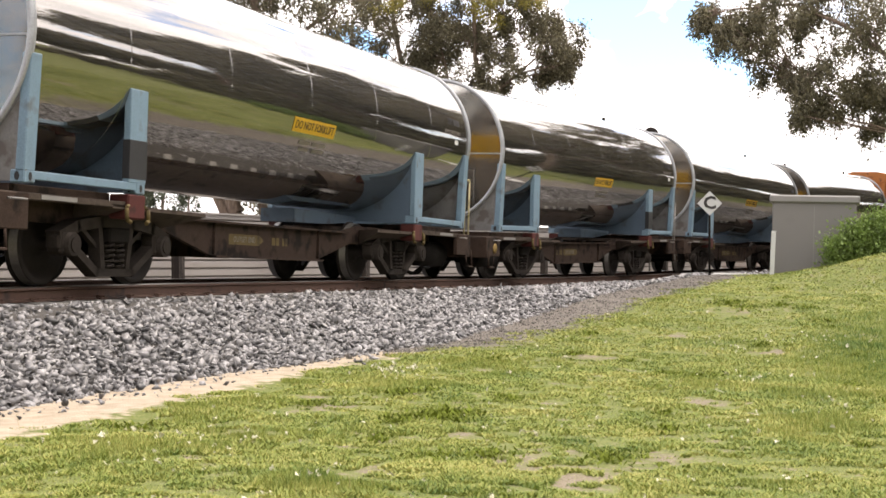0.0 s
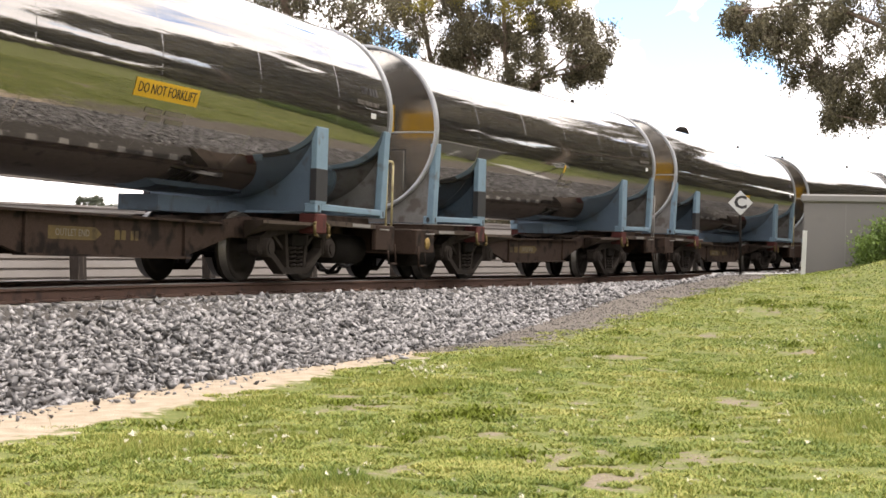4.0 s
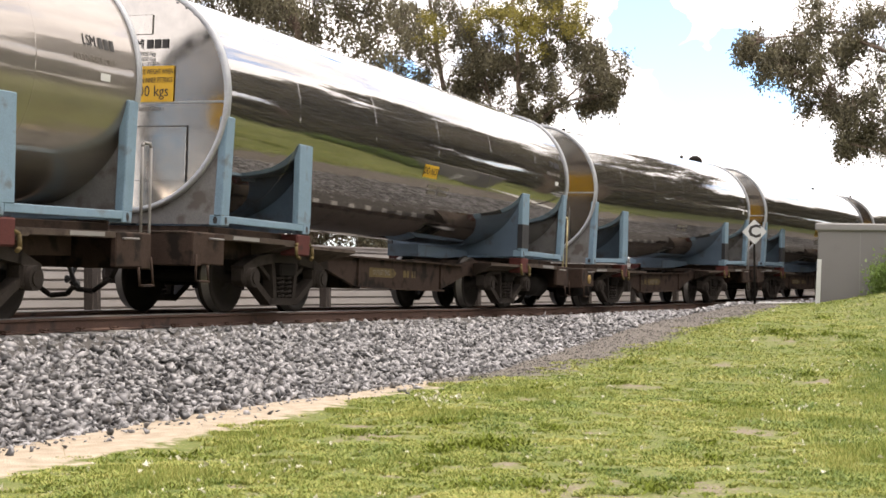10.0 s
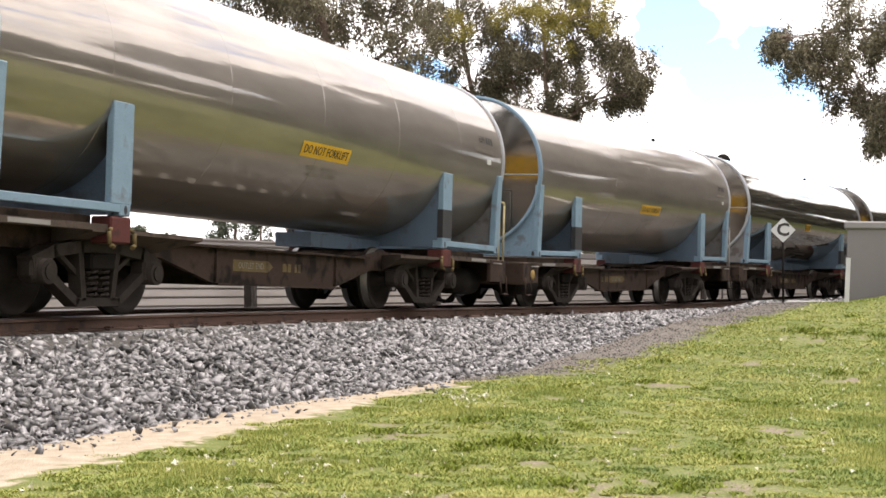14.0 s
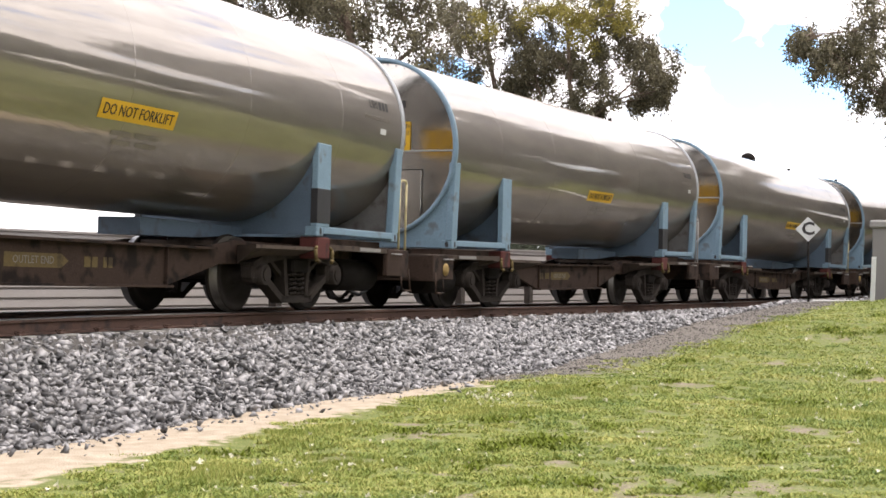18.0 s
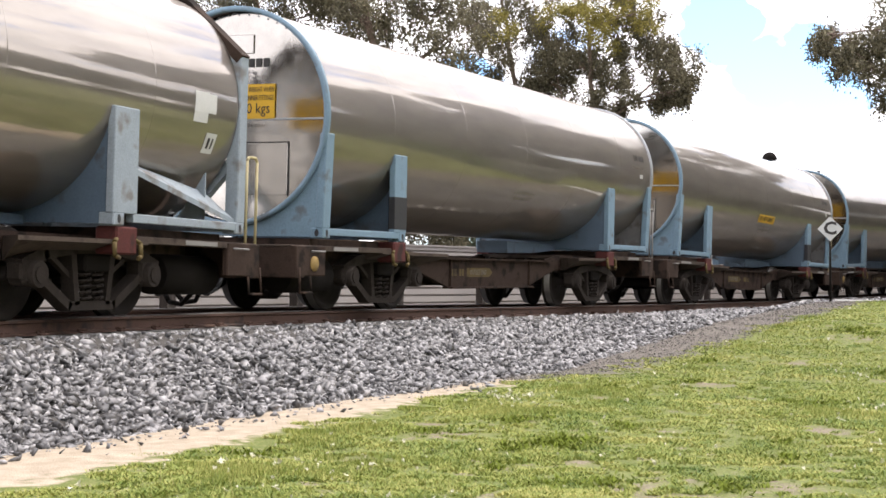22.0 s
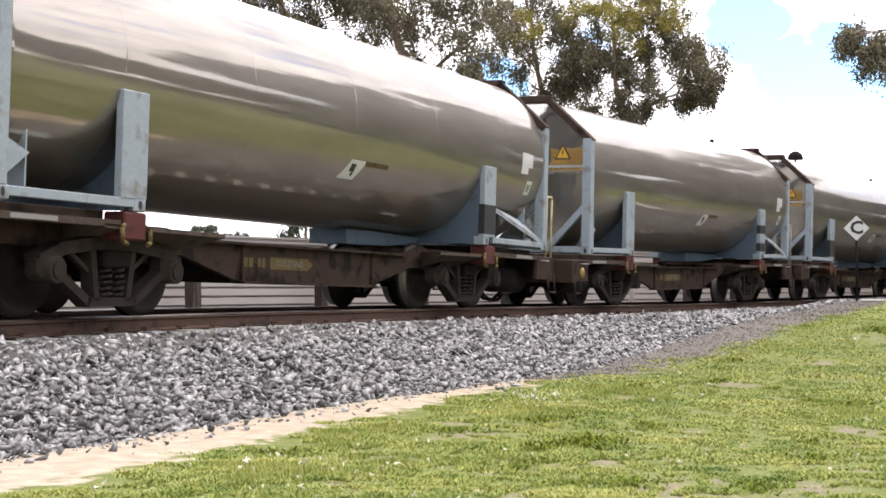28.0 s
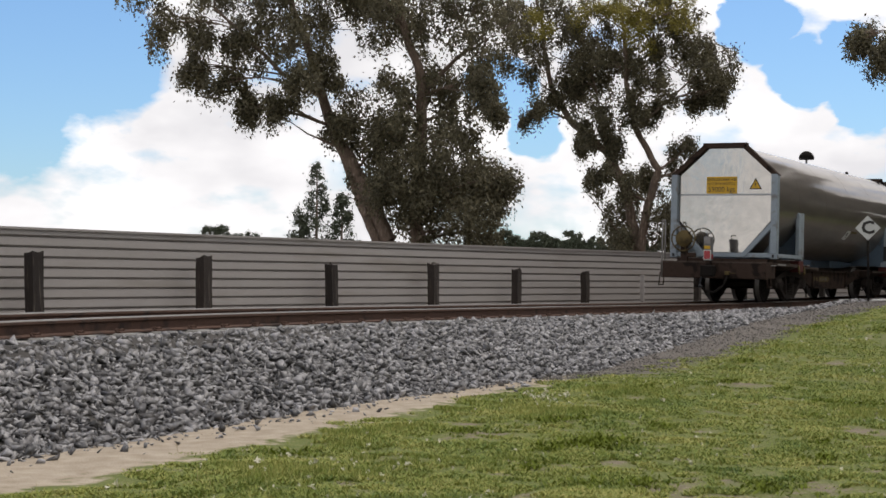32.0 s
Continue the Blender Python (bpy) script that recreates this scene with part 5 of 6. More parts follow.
def shell_plate(x0, x1, z0, z1, mat, name, lift=0.004):
    bm = bmesh.new()
    k = 6
    rows = [[bm.verts.new((x, 0, z0 + (z1 - z0) * i / k)) for x in (x0, x1)] for i in range(k + 1)]
    for p, q in zip(rows, rows[1:]):
        bm.faces.new((p[0], p[1], q[1], q[0]))
    me = bpy.data.meshes.new(name)
    bm.to_mesh(me)
    bm.free()
    me.materials.append(mat)
    return on_shell(me, TANK["r"] + lift)


def shell_letters(text, size, x, z, mat, lift=0.008, squeeze=1.0):
    me = letters(text, size, mat, 0.0015).copy()
    me.transform(pose(x, 0, z) @ Matrix.Diagonal((squeeze, 1, 1, 1)))
    return on_shell(me, TANK["r"] + lift)


def saddle(top, x0, x1):
    """A plate under the tank with a round cut that cradles it."""
    r = TANK["r"] - 0.004
    y = math.sqrt(r * r - (top - TANK["z"]) ** 2)
    half = max(1.218, y + 0.012)
    a0 = 2 * math.pi + math.atan2(top - TANK["z"], -y)
    a1 = 2 * math.pi + math.atan2(top - TANK["z"], y)
    arc = [(r * math.cos(a0 + (a1 - a0) * i / 24), TANK["z"] + r * math.sin(a0 + (a1 - a0) * i / 24)) for i in range(25)]
    return plate([(-half, 0.965), (-half, top)] + arc + [(half, top), (half, 0.965)], x0, x1)


def casting(parent, x, y, mat, cache={}):
    """A corner casting with its dark oval holes."""
    if mat not in cache:
        bm = boxes((-0.09, 0.09, -0.08, 0.08, 0.0, 0.12), bevel=0.012)
        a = bpy.data.meshes.new("casting")
        bm.to_mesh(a)
        bm.free()
        a.materials.append(mat)
        bm = bmesh.new()
        bm.faces.new([bm.verts.new((0.028 * math.cos(t), 0, 0.042 * math.sin(t))) for t in (i * math.pi / 6 for i in range(12))])
        b = bpy.data.meshes.new("lock_hole")
        bm.to_mesh(b)
        bm.free()
        b.materials.append(M["black"])
        cache[mat] = (a, b)
    a, b = cache[mat]
    ob = part_of("casting", a, parent, "", pose(x, y, 0.95))
    part_of("lock_hole", b, ob, "", pose(0, math.copysign(0.0825, y), 0.06, 0, 0, 0 if y < 0 else 180))
    part_of("lock_hole", b, ob, "", pose(math.copysign(0.0925, x), 0, 0.06, 0, 0, 90 if x > 0 else -90))


def end_sign(parent, x, y, z, facing, width=0.74):
    """The yellow gross weight notice on an end panel."""
    turn = pose(x, y, z, 0, 0, -90 if facing < 0 else 90)
    bm = boxes((-width / 2, width / 2, -0.003, 0.003, -0.20, 0.20), bevel=0)
    ob = part("weight_notice", bm, M["yellow"], parent, "yellow weight notice with black lettering")
    ob.matrix_basis = turn
    for text, size, dz in (("MAX RAIL GROSS WEIGHT WHEN", 0.085, 0.135), ("SUPPORTED ON INNER FITTINGS", 0.085, 0.04), ("59000 kgs", 0.175, -0.085)):
        q = part_of("lettering", letters(text, size, M["ink"], 0.001), ob, "", pose(0, -0.006, dz))
        q.scale = (0.88 if size > 0.1 else 0.56 * width / 0.74, 1, 1)


def common_parts(tank, shell_mat, frame_mat, plate_mat, inset=0.0):
    e = TANK["half"] - inset
    prof = [(-e + 0.10, TANK["r"] - 0.035), (-e + 0.10, TANK["r"] - 0.02), (-e + 0.002, TANK["r"] - 0.015), (-e, TANK["r"] - 0.008), (-e + 0.01, TANK["r"])]
    body = [(-e + 0.05 + (2 * e - 0.1) * i / 12, TANK["r"]) for i in range(13)]
    prof = prof + body + [(-a, r) for a, r in prof[::-1]]
    bm = revolve(prof, 72)
    bmesh.ops.translate(bm, verts=bm.verts, vec=(0, 0, TANK["z"]))
    part("tank_shell", bm, shell_mat, tank, "polished stainless steel cylinder")
    for x in (-4.4, -2.2, 0.0, 2.2, 4.4):
        bm = revolve([(x - 0.008, TANK["r"]), (x - 0.005, TANK["r"] + 0.002), (x + 0.005, TANK["r"] + 0.002), (x + 0.008, TANK["r"])], 72)
        bmesh.ops.translate(bm, verts=bm.verts, vec=(0, 0, TANK["z"]))
        part("seam_band", bm, shell_mat, tank)
    for sx in (-1, 1):
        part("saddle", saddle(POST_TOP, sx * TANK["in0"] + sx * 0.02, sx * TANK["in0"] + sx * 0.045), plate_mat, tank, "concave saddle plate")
        for sy in (-1, 1):
            part("side_rail", boxes((sx * (TANK["in1"] - 0.22), sx * (TANK["half"] - 0.16), sy * 1.13, sy * 1.215, 0.985, 1.065), bevel=0.006), frame_mat, tank)
            part("inner_post", boxes((sx * TANK["in0"], sx * TANK["in1"], sy * 1.14, sy * 1.22, 1.06, POST_TOP), bevel=0.008), frame_mat, tank, "broad inner post")
            casting(tank, sx * (TANK["in0"] + 0.10), sy * 1.14, frame_mat)
            casting(tank, sx * (TANK["half"] - 0.09), sy * 1.14, frame_mat)
        part("end_rail", boxes((sx * (TANK["half"] - 0.14), sx * (TANK["half"] - 0.02), -1.06, 1.06, 0.975, 1.075), bevel=0.008), frame_mat, tank)
    bm = side_plate([(1.75, 0.875), (1.75, 1.06), (2.4, 1.06), (TANK["in0"], 1.03), (TANK["in0"], 0.95), (2.9, 0.885)], -0.26, 0.26)
    for x, dy in ((4.1, 0.0), (-4.25, 0.12)):
        part("vent", tube(bmesh.new(), (x, dy, TANK["z"] + TANK["r"] - 0.02), (x, dy, TANK["z"] + TANK["r"] + 0.10), 0.05, 0.04, seg=12), M["dark"], tank, "short dark vent")
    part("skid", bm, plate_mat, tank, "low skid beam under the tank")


def settle(tank, ends, inner):
    """The ends lie a little ahead of the inner posts, which stand on the pedestals."""
    for c in tank.children:
        kind = c.name.split(".")[0]
        near = kind in ("saddle", "inner_post", "skid") or (kind == "casting" and abs(c.location.x) < 5)
        c.location.x += inner if near else ends


def dark_bands(tank, rear, front):
    """Dark paint round the lower part of the inner posts: 0 none, 1 one band, 2 two bands."""
    for post in [c for c in tank.children if c.name.split(".")[0] == "inner_post"]:
        v = post.data.vertices
        xs, ys = [q.co.x for q in v], [q.co.y for q in v]
        count = front if xs[0] > 0 else rear
        for z0, z1 in ((), ((1.10, 1.50),), ((1.12, 1.30), (1.50, 1.68)))[count]:
            part("dark_band", boxes((min(xs) - 0.003, max(xs) + 0.003, min(ys) - 0.004, max(ys) + 0.003, z0, z1), bevel=0.004), M["black"], post,
                 "dark painted band")


def notice(tank, state):
    """The forklift notice: whole, torn to its first words, torn to a scrap, or gone."""
    old = [c for c in tank.children if c.name.split(".")[0] == "forklift_notice"]
    if state == "whole":
        return
    for ob in [q for c in old for q in c.children] + old:
        bpy.data.objects.remove(ob)
    shift = 0.048
    if state == "first words":
        plate_ob = part_of("forklift_notice", shell_plate(-0.46 + shift, 0.06 + shift, 1.94, 2.125, M["yellow"], "forklift_notice"), tank, "torn yellow notice with black lettering")
        part_of("lettering", shell_letters("DO NOT", 0.15, -0.19 + shift, 2.032, M["ink"], squeeze=0.90), plate_ob)
    elif state == "scrap":
        part_of("forklift_notice", shell_plate(0.02, 0.12, 1.98, 2.12, M["yellow"], "forklift_notice"), tank, "torn yellow scrap of a notice")
        part_of("glue_mark", shell_plate(-0.04, 0.06, 1.77, 1.97, M["greyink"], "glue_mark"), tank, "dark glue mark")


def bars(rows, mat, x, z, parent, name="faded_lettering"):
    """Unreadable words on the shell as plain bars: (dx, dz, width, height), one part each."""
    for dx, dz, w, h in rows:
        part_of(name, shell_plate(x + dx - w / 2, x + dx + w / 2, z + dz - h / 2, z + dz + h / 2, mat, name, 0.005), parent)


def round_tank(shiny):
    """A tank container with round open ends on a pale blue frame."""
    TANK.update(z=2.35, r=1.25, half=6.135, in0=3.913, in1=4.251)
    look_of = "bright mirror-like" if shiny else "dull weathered"
    tank = thing("tank_container", f"{look_of} stainless milk tank container on a pale blue frame", "tank container", "tank containers of the train")
    shell = M["bright"] if shiny else M["dull"]
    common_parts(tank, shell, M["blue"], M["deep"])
    for sx in (-1, 1):
        x = sx * (TANK["half"] - 0.085)
        bm = bmesh.new()
        ring = [bm.verts.new((x, (TANK["r"] - 0.03) * math.cos(t), TANK["z"] + (TANK["r"] - 0.03) * math.sin(t))) for t in (2 * math.pi * i / 64 for i in range(64))]
        c = bm.verts.new((x + sx * 0.012, 0, TANK["z"]))
        for i in range(64):
            f = bm.faces.new((c, ring[i], ring[(i + 1) % 64]) if sx > 0 else (c, ring[(i + 1) % 64], ring[i]))
            f.smooth = True
        panel = part("end_panel", bm, M["panel"], tank, "flat stainless end panel")
        part("seam_strip", boxes((x - 0.004, x + sx * 0.02 + 0.004, -1.18, 1.18, 2.30, 2.325), bevel=0.002), M["rim"], panel)
        rv = bmesh.new()
        for i in range(37):
            y = -1.12 + i * 2.24 / 36
            box(rv, x + sx * 0.018, x + sx * 0.026, y - 0.007, y + 0.007, 2.306, 2.32)
        for i in range(56):
            t = 2 * math.pi * i / 56
            y, z = (TANK["r"] - 0.06) * math.cos(t), TANK["z"] + (TANK["r"] - 0.06) * math.sin(t)
            box(rv, x, x + sx * 0.012, y - 0.008, y + 0.008, z - 0.008, z + 0.008)
        part("rivets", rv, M["rim"], panel)
        part("hatch_door", boxes((x + sx * 0.006, x + sx * 0.020, -0.70, 0.0, 1.44, 2.04), bevel=0.004), M["panel"], panel, "small square hatch door")
        dr = bmesh.new()
        for a in ((-0.715, -0.70, 1.43, 2.05), (0.0, 0.015, 1.43, 2.05), (-0.715, 0.015, 2.04, 2.055)):
            box(dr, x + sx * 0.006, x + sx * 0.014, *a)
        part("door_gap", dr, M["ink"], panel)
        end_sign(panel, x + sx * 0.024, -0.15, 2.52, sx)
        turn = -90 if sx < 0 else 90
        for text, size, y, z in (("LSM", 0.15, 0.02, 2.97), ("5900 kg", 0.07, -0.15, 2.86), ("400 kg", 0.07, -0.17, 2.80), ("52000 LITRES", 0.07, -0.12, 2.74)):
            part_of("lettering", letters(text, size, M["ink"], 0.001), panel, "", pose(x + sx * 0.022, y * (1 if sx < 0 else -1), z, 0, 0, turn))
        for k in range(3):
            y = -0.19 - k * 0.10
            part("number_bar", boxes((x + sx * 0.014, x + sx * 0.018, y - 0.038, y + 0.038, 2.92, 3.02), bevel=0), M["ink"], panel)
        part_of("lettering", letters("FOOD GRADE ONLY", 0.06, M["greyink"], 0.001), panel, "", pose(x + sx * 0.022, -0.12, 2.24, 0, 0, -90 if sx < 0 else 90))
        part("document_frame", boxes((x + sx * 0.01, x + sx * 0.022, -0.22, 0.16, 3.08, 3.3), bevel=0.004), M["panel"], panel)
        bm = revolve([(sx * (TANK["half"] - 0.03), TANK["r"] + 0.002), (sx * (TANK["half"] - 0.03), TANK["r"] + 0.028), (sx * (TANK["half"] + 0.035), TANK["r"] + 0.028),
                      (sx * (TANK["half"] + 0.035), TANK["r"] - 0.03), (sx * TANK["half"], TANK["r"] - 0.035)], 64)
        bmesh.ops.translate(bm, verts=bm.verts, vec=(0, 0, TANK["z"]))
        part("end_ring", bm, M["blue"] if sx < 0 and not shiny else M["rim"], tank, "thin ring round the end of the tank")
        part("end_saddle", saddle(2.0, sx * (TANK["half"] - 0.012), sx * (TANK["half"] - 0.05)), M["grimy"] if shiny or sx > 0 else M["blue"], tank, "concave painted end plate")
        for sy in (-1, 1):
            bm = boxes((sx * (TANK["half"] - 0.17), sx * (TANK["half"] + 0.01), sy * 1.12, sy * 1.22, 1.06, 2.14), bevel=0.01)
            for v in bm.verts:
                v.co.y += sy * 0.036 * (v.co.z - 1.06)
            part("corner_post", bm, M["blue"], tank, "corner post leaning out to the ring")
    up = 0.20 if shiny else 0.11
    plate_ob = part_of("forklift_notice", shell_plate(-0.46, 0.82, 1.74 + up, 1.925 + up, M["yellow"], "forklift_notice"), tank, "yellow notice with black lettering")
    part_of("lettering", shell_letters("DO NOT FORKLIFT", 0.15, 0.18, 1.832 + up, M["ink"], squeeze=0.90), plate_ob)
    bars([(-0.30, 0.0, 0.34, 0.05), (0.14, 0.0, 0.42, 0.05), (-0.24, -0.09, 0.30, 0.05), (0.18, -0.09, 0.36, 0.05)], M["faint"], 0.32, 1.62 + up, tank)
    part_of("lettering", shell_letters("LSM", 0.15, 5.28, 2.62, M["ink"], 0.004, 0.9), tank)
    bars([(0.0, 0, 0.075, 0.105), (0.10, 0, 0.075, 0.105), (0.20, 0, 0.075, 0.105)], M["ink"], 5.47, 2.62, tank, "number_bar")
    part_of("lettering", shell_letters("FOOD GRADE ONLY", 0.085, 5.36, 2.45, M["greyink"], 0.004, 0.92), tank)
    part_of("maker_plate", shell_plate(5.45, 5.62, 2.27, 2.34, M["white"], "maker_plate"), tank, "small white maker's plate")
    settle(tank, 0.048, -0.028)
    return tank


def chamfered_tank():
    """A tank container with tall chamfered end frames and clad ends."""
    TANK.update(z=2.255, r=1.205, half=6.10, in0=3.89, in1=4.285)
    tank = thing("tank_container", "dull stainless milk tank container with grey chamfered end frames", "tank container", "tank containers of the train")
    common_parts(tank, M["dull"], M["pale"], M["deep"], 0.15)
    octa = [(-1.06, 1.80), (-0.42, 1.09), (0.42, 1.09), (1.06, 1.80), (1.06, 2.84), (0.42, 3.40), (-0.42, 3.40), (-1.06, 2.84)]
    for sx in (-1, 1):
        x = sx * (TANK["half"] - 0.10)
        panel = part("end_panel", plate(octa, x - sx * 0.03, x), M["clad"], tank, "shiny chamfered stainless end cladding")
        part("seam_strip", boxes((x, x + sx * 0.015, -1.05, 1.05, 2.335, 2.375), bevel=0.004), M["rim"], panel)
        end_sign(panel, x + sx * 0.006, 0.08, 2.55, sx, 0.70)
        tri = bmesh.new()
        vs = [tri.verts.new((x + sx * 0.008, y, z)) for y, z in ((-0.83, 2.47), (-0.55, 2.47), (-0.69, 2.72))]
        tri.faces.new(vs if sx > 0 else vs[::-1])
        hz = part("hazard_triangle", tri, M["ink"], panel, "yellow warning triangle with a black bolt")
        tri = bmesh.new()
        vs = [tri.verts.new((x + sx * 0.011, y, z)) for y, z in ((-0.795, 2.49), (-0.585, 2.49), (-0.69, 2.68))]
        tri.faces.new(vs if sx > 0 else vs[::-1])
        part("triangle_field", tri, M["yellow"], hz)
        tri = bmesh.new()
        vs = [tri.verts.new((x + sx * 0.014, y, z)) for y, z in ((-0.68, 2.645), (-0.72, 2.575), (-0.69, 2.575), (-0.70, 2.505), (-0.66, 2.59), (-0.69, 2.59))]
        tri.faces.new(vs if sx > 0 else vs[::-1])
        part("bolt_mark", tri, M["ink"], hz)
        # frame
        for sy in (-1, 1):
            part("corner_post", boxes((sx * (TANK["half"] - 0.15), sx * (TANK["half"] + 0.01), sy * 1.07, sy * 1.22, 1.06, 2.80), bevel=0.012), M["pale"], tank)
            for (ya, za), (yb, zb), nm in (((1.20, 2.74), (0.44, 3.42), "upper_brace"), ((1.12, 1.72), (0.44, 1.0), "lower_brace")):
                d = Vector((0, yb - ya, zb - za)).normalized()
                nrm = Vector((0, -d.z, d.y)) * 0.05
                pa, pb = Vector((0, ya, za)), Vector((0, yb, zb))
                out = [pa + nrm, pb + nrm, pb - nrm, pa - nrm]
                depth = 0.16 if nm == "upper_brace" else 0.10
                part(nm, plate([(sy * p.y, p.z) for p in out], sx * (TANK["half"] - depth), sx * (TANK["half"] + 0.005)), M["brown"] if nm == "upper_brace" else M["pale"], tank)
            part("gusset", plate([(sy * 1.07, 1.08), (sy * 1.07, 1.55), (sy * 0.75, 1.08)], sx * (TANK["half"] - 0.55), sx * (TANK["half"] - 0.53)), M["pale"], tank)
            if sx > 0:
                bm = bmesh.new()
                low = [(TANK["in1"] - 0.2, 1.185, 1.49), (TANK["half"] - 0.15, 1.185, 1.10), (TANK["half"] - 0.42, 0.98, 1.36), (TANK["in1"] - 0.2, 0.98, 1.585)]
                top = [bm.verts.new((x, sy * y, z)) for x, y, z in low]
                bot = [bm.verts.new((x, sy * y, z - 0.055)) for x, y, z in low]
                bm.faces.new(top)
                bm.faces.new(bot[::-1])
                for k in range(4):
                    bm.faces.new((top[k], bot[k], bot[(k + 1) % 4], top[(k + 1) % 4]))
                bmesh.ops.recalc_face_normals(bm, faces=bm.faces)
                part("strut", bm, M["pale"], tank, "broad sloping sheet between the posts")
            else:
                out = [(TANK["half"] - 0.16, 1.09), (TANK["half"] - 0.16, 1.50), (TANK["half"] - 0.55, 1.36)]
                part("strut", side_plate([(sx * a, z) for a, z in out], sy * 1.0, sy * 1.10), M["pale"], tank)
        part("top_beam", boxes((sx * (TANK["half"] - 0.16), sx * (TANK["half"] + 0.005), -0.50, 0.50, 3.38, 3.49), bevel=0.01), M["brown"], tank, "dark top beam")
    plate_ob = part_of("hazard_label", shell_plate(-0.02, 0.36, 1.53, 1.78, M["white"], "hazard_label"), tank, "white label with a black mark")
    for v in plate_ob.data.vertices:
        v.co.x += (v.co.z - 1.66) * 0.75
    bars([(0.02, 0.02, 0.12, 0.10), (0.05, -0.06, 0.05, 0.05)], M["ink"], 0.15, 1.66, tank, "label_mark")
    part_of("faded_notice", shell_plate(0.42, 1.02, 1.72, 1.78, M["oldyellow"], "faded_notice"), tank, "worn yellow notice")
    part_of("paper_label", shell_plate(5.10, 5.36, 2.02, 2.32, M["white"], "paper_label"), tank, "white paper labels")
    part_of("paper_label", shell_plate(5.33, 5.50, 2.12, 2.31, M["white"], "paper_label", 0.007), tank, "white paper labels")
    num = part_of("number_label", shell_plate(5.40, 5.60, 1.72, 1.93, M["white"], "number_label"), tank, "small white number label")
    bars([(-0.03, 0, 0.045, 0.11), (0.04, 0, 0.03, 0.11)], M["ink"], 5.50, 1.825, num, "label_mark")
    settle(tank, 0.115, -0.05)
    return tank


# ---- wagons ----
WHEEL_R, AXLES = 0.415, 0.89


def wheelset_mesh():
    """Two wheels and an axle, about the y axis."""
    bm = bmesh.new()
    for sy in (-1, 1):
        y0 = sy * 0.50
        prof = [(0.0, 0.07), (0.0, 0.10), (0.03, 0.12), (0.045, 0.30), (-0.01, 0.34), (-0.01, 0.437), (0.018, 0.442), (0.03, 0.420), (0.125, 0.412),
                (0.132, 0.40), (0.132, 0.345), (0.075, 0.31), (0.065, 0.13), (0.11, 0.11), (0.11, 0.075), (0.16, 0.072), (0.16, 0.001)]
        b2 = revolve([(y0 + sy * a, r) for a, r in prof], 40, "y")
        tmp = bpy.data.meshes.new("t")
        b2.to_mesh(tmp)
        b2.free()
        bm.from_mesh(tmp)
        bpy.data.meshes.remove(tmp)
    tube(bm, (0, -0.92, 0), (0, 0.92, 0), 0.068, seg=14)
    for sy in (-1, 1):
        for i in range(3):
            t = i * 2 * math.pi / 3
            c = (0.05 * math.cos(t), sy * 0.925, 0.05 * math.sin(t))
            tube(bm, (c[0], sy * 0.91, c[2]), c, 0.014, seg=6)
    me = bpy.data.meshes.new("wheelset")
    bm.to_mesh(me)
    bm.free()
    me.materials.append(M["wheel"])
    me.materials.append(M["tread"])
    for p in me.polygons:
        c = p.center
        r = math.hypot(c.x, c.z)
        ns = abs(p.normal.y)
        if 0.405 < r < 0.425 and ns < 0.4:
            p.material_index = 1
    return me


def side_frame_mesh():
    """A cast bogie side frame: arched top and bottom chords, slanted columns, axle boxes."""
    bm = bmesh.new()

    def bar(pts, w, y0=-0.07, y1=0.07):
        for (ax, az), (bx, bz) in zip(pts, pts[1:]):
            d = Vector((bx - ax, bz - az)).normalized()
            nn = Vector((-d.y, d.x)) * w / 2
            e = d * w * 0.25
            out = [(ax - e.x + nn.x, az - e.y + nn.y), (bx + e.x + nn.x, bz + e.y + nn.y), (bx + e.x - nn.x, bz + e.y - nn.y), (ax - e.x - nn.x, az - e.y - nn.y)]
            b2 = side_plate(out, y0, y1)
            tmp = bpy.data.meshes.new("t")
            b2.to_mesh(tmp)
            b2.free()
            bm.from_mesh(tmp)
            bpy.data.meshes.remove(tmp)
    bar([(-1.02, 0.50), (-0.72, 0.605), (-0.30, 0.655), (0.30, 0.655), (0.72, 0.605), (1.02, 0.50)], 0.115, -0.085, 0.085)
    bar([(-0.84, 0.43), (-0.34, 0.135), (0.34, 0.135), (0.84, 0.43)], 0.082)
    for sx in (-1, 1):
        bar([(sx * 0.31, 0.64), (sx * 0.235, 0.16)], 0.075)
        bar([(sx * 0.62, 0.60), (sx * 0.29, 0.40)], 0.045, -0.03, 0.03)
    for sx in (-1, 1):
        box(bm, sx * AXLES - 0.15, sx * AXLES + 0.15, -0.09, 0.09, 0.32, 0.56, 0.03)
        tube(bm, (sx * AXLES, -0.15, WHEEL_R), (sx * AXLES, 0.09, WHEEL_R), 0.115, seg=18)
        tube(bm, (sx * AXLES, -0.165, WHEEL_R), (sx * AXLES, -0.15, WHEEL_R), 0.075, seg=12)
        box(bm, sx * 1.02 - 0.05, sx * 1.02 + 0.05, -0.08, 0.08, 0.36, 0.52, 0.02)
    bmesh.ops.recalc_face_normals(bm, faces=bm.faces)
    me = bpy.data.meshes.new("side_frame")
    bm.to_mesh(me)
    bm.free()
    me.materials.append(M["bogie"])
    return me


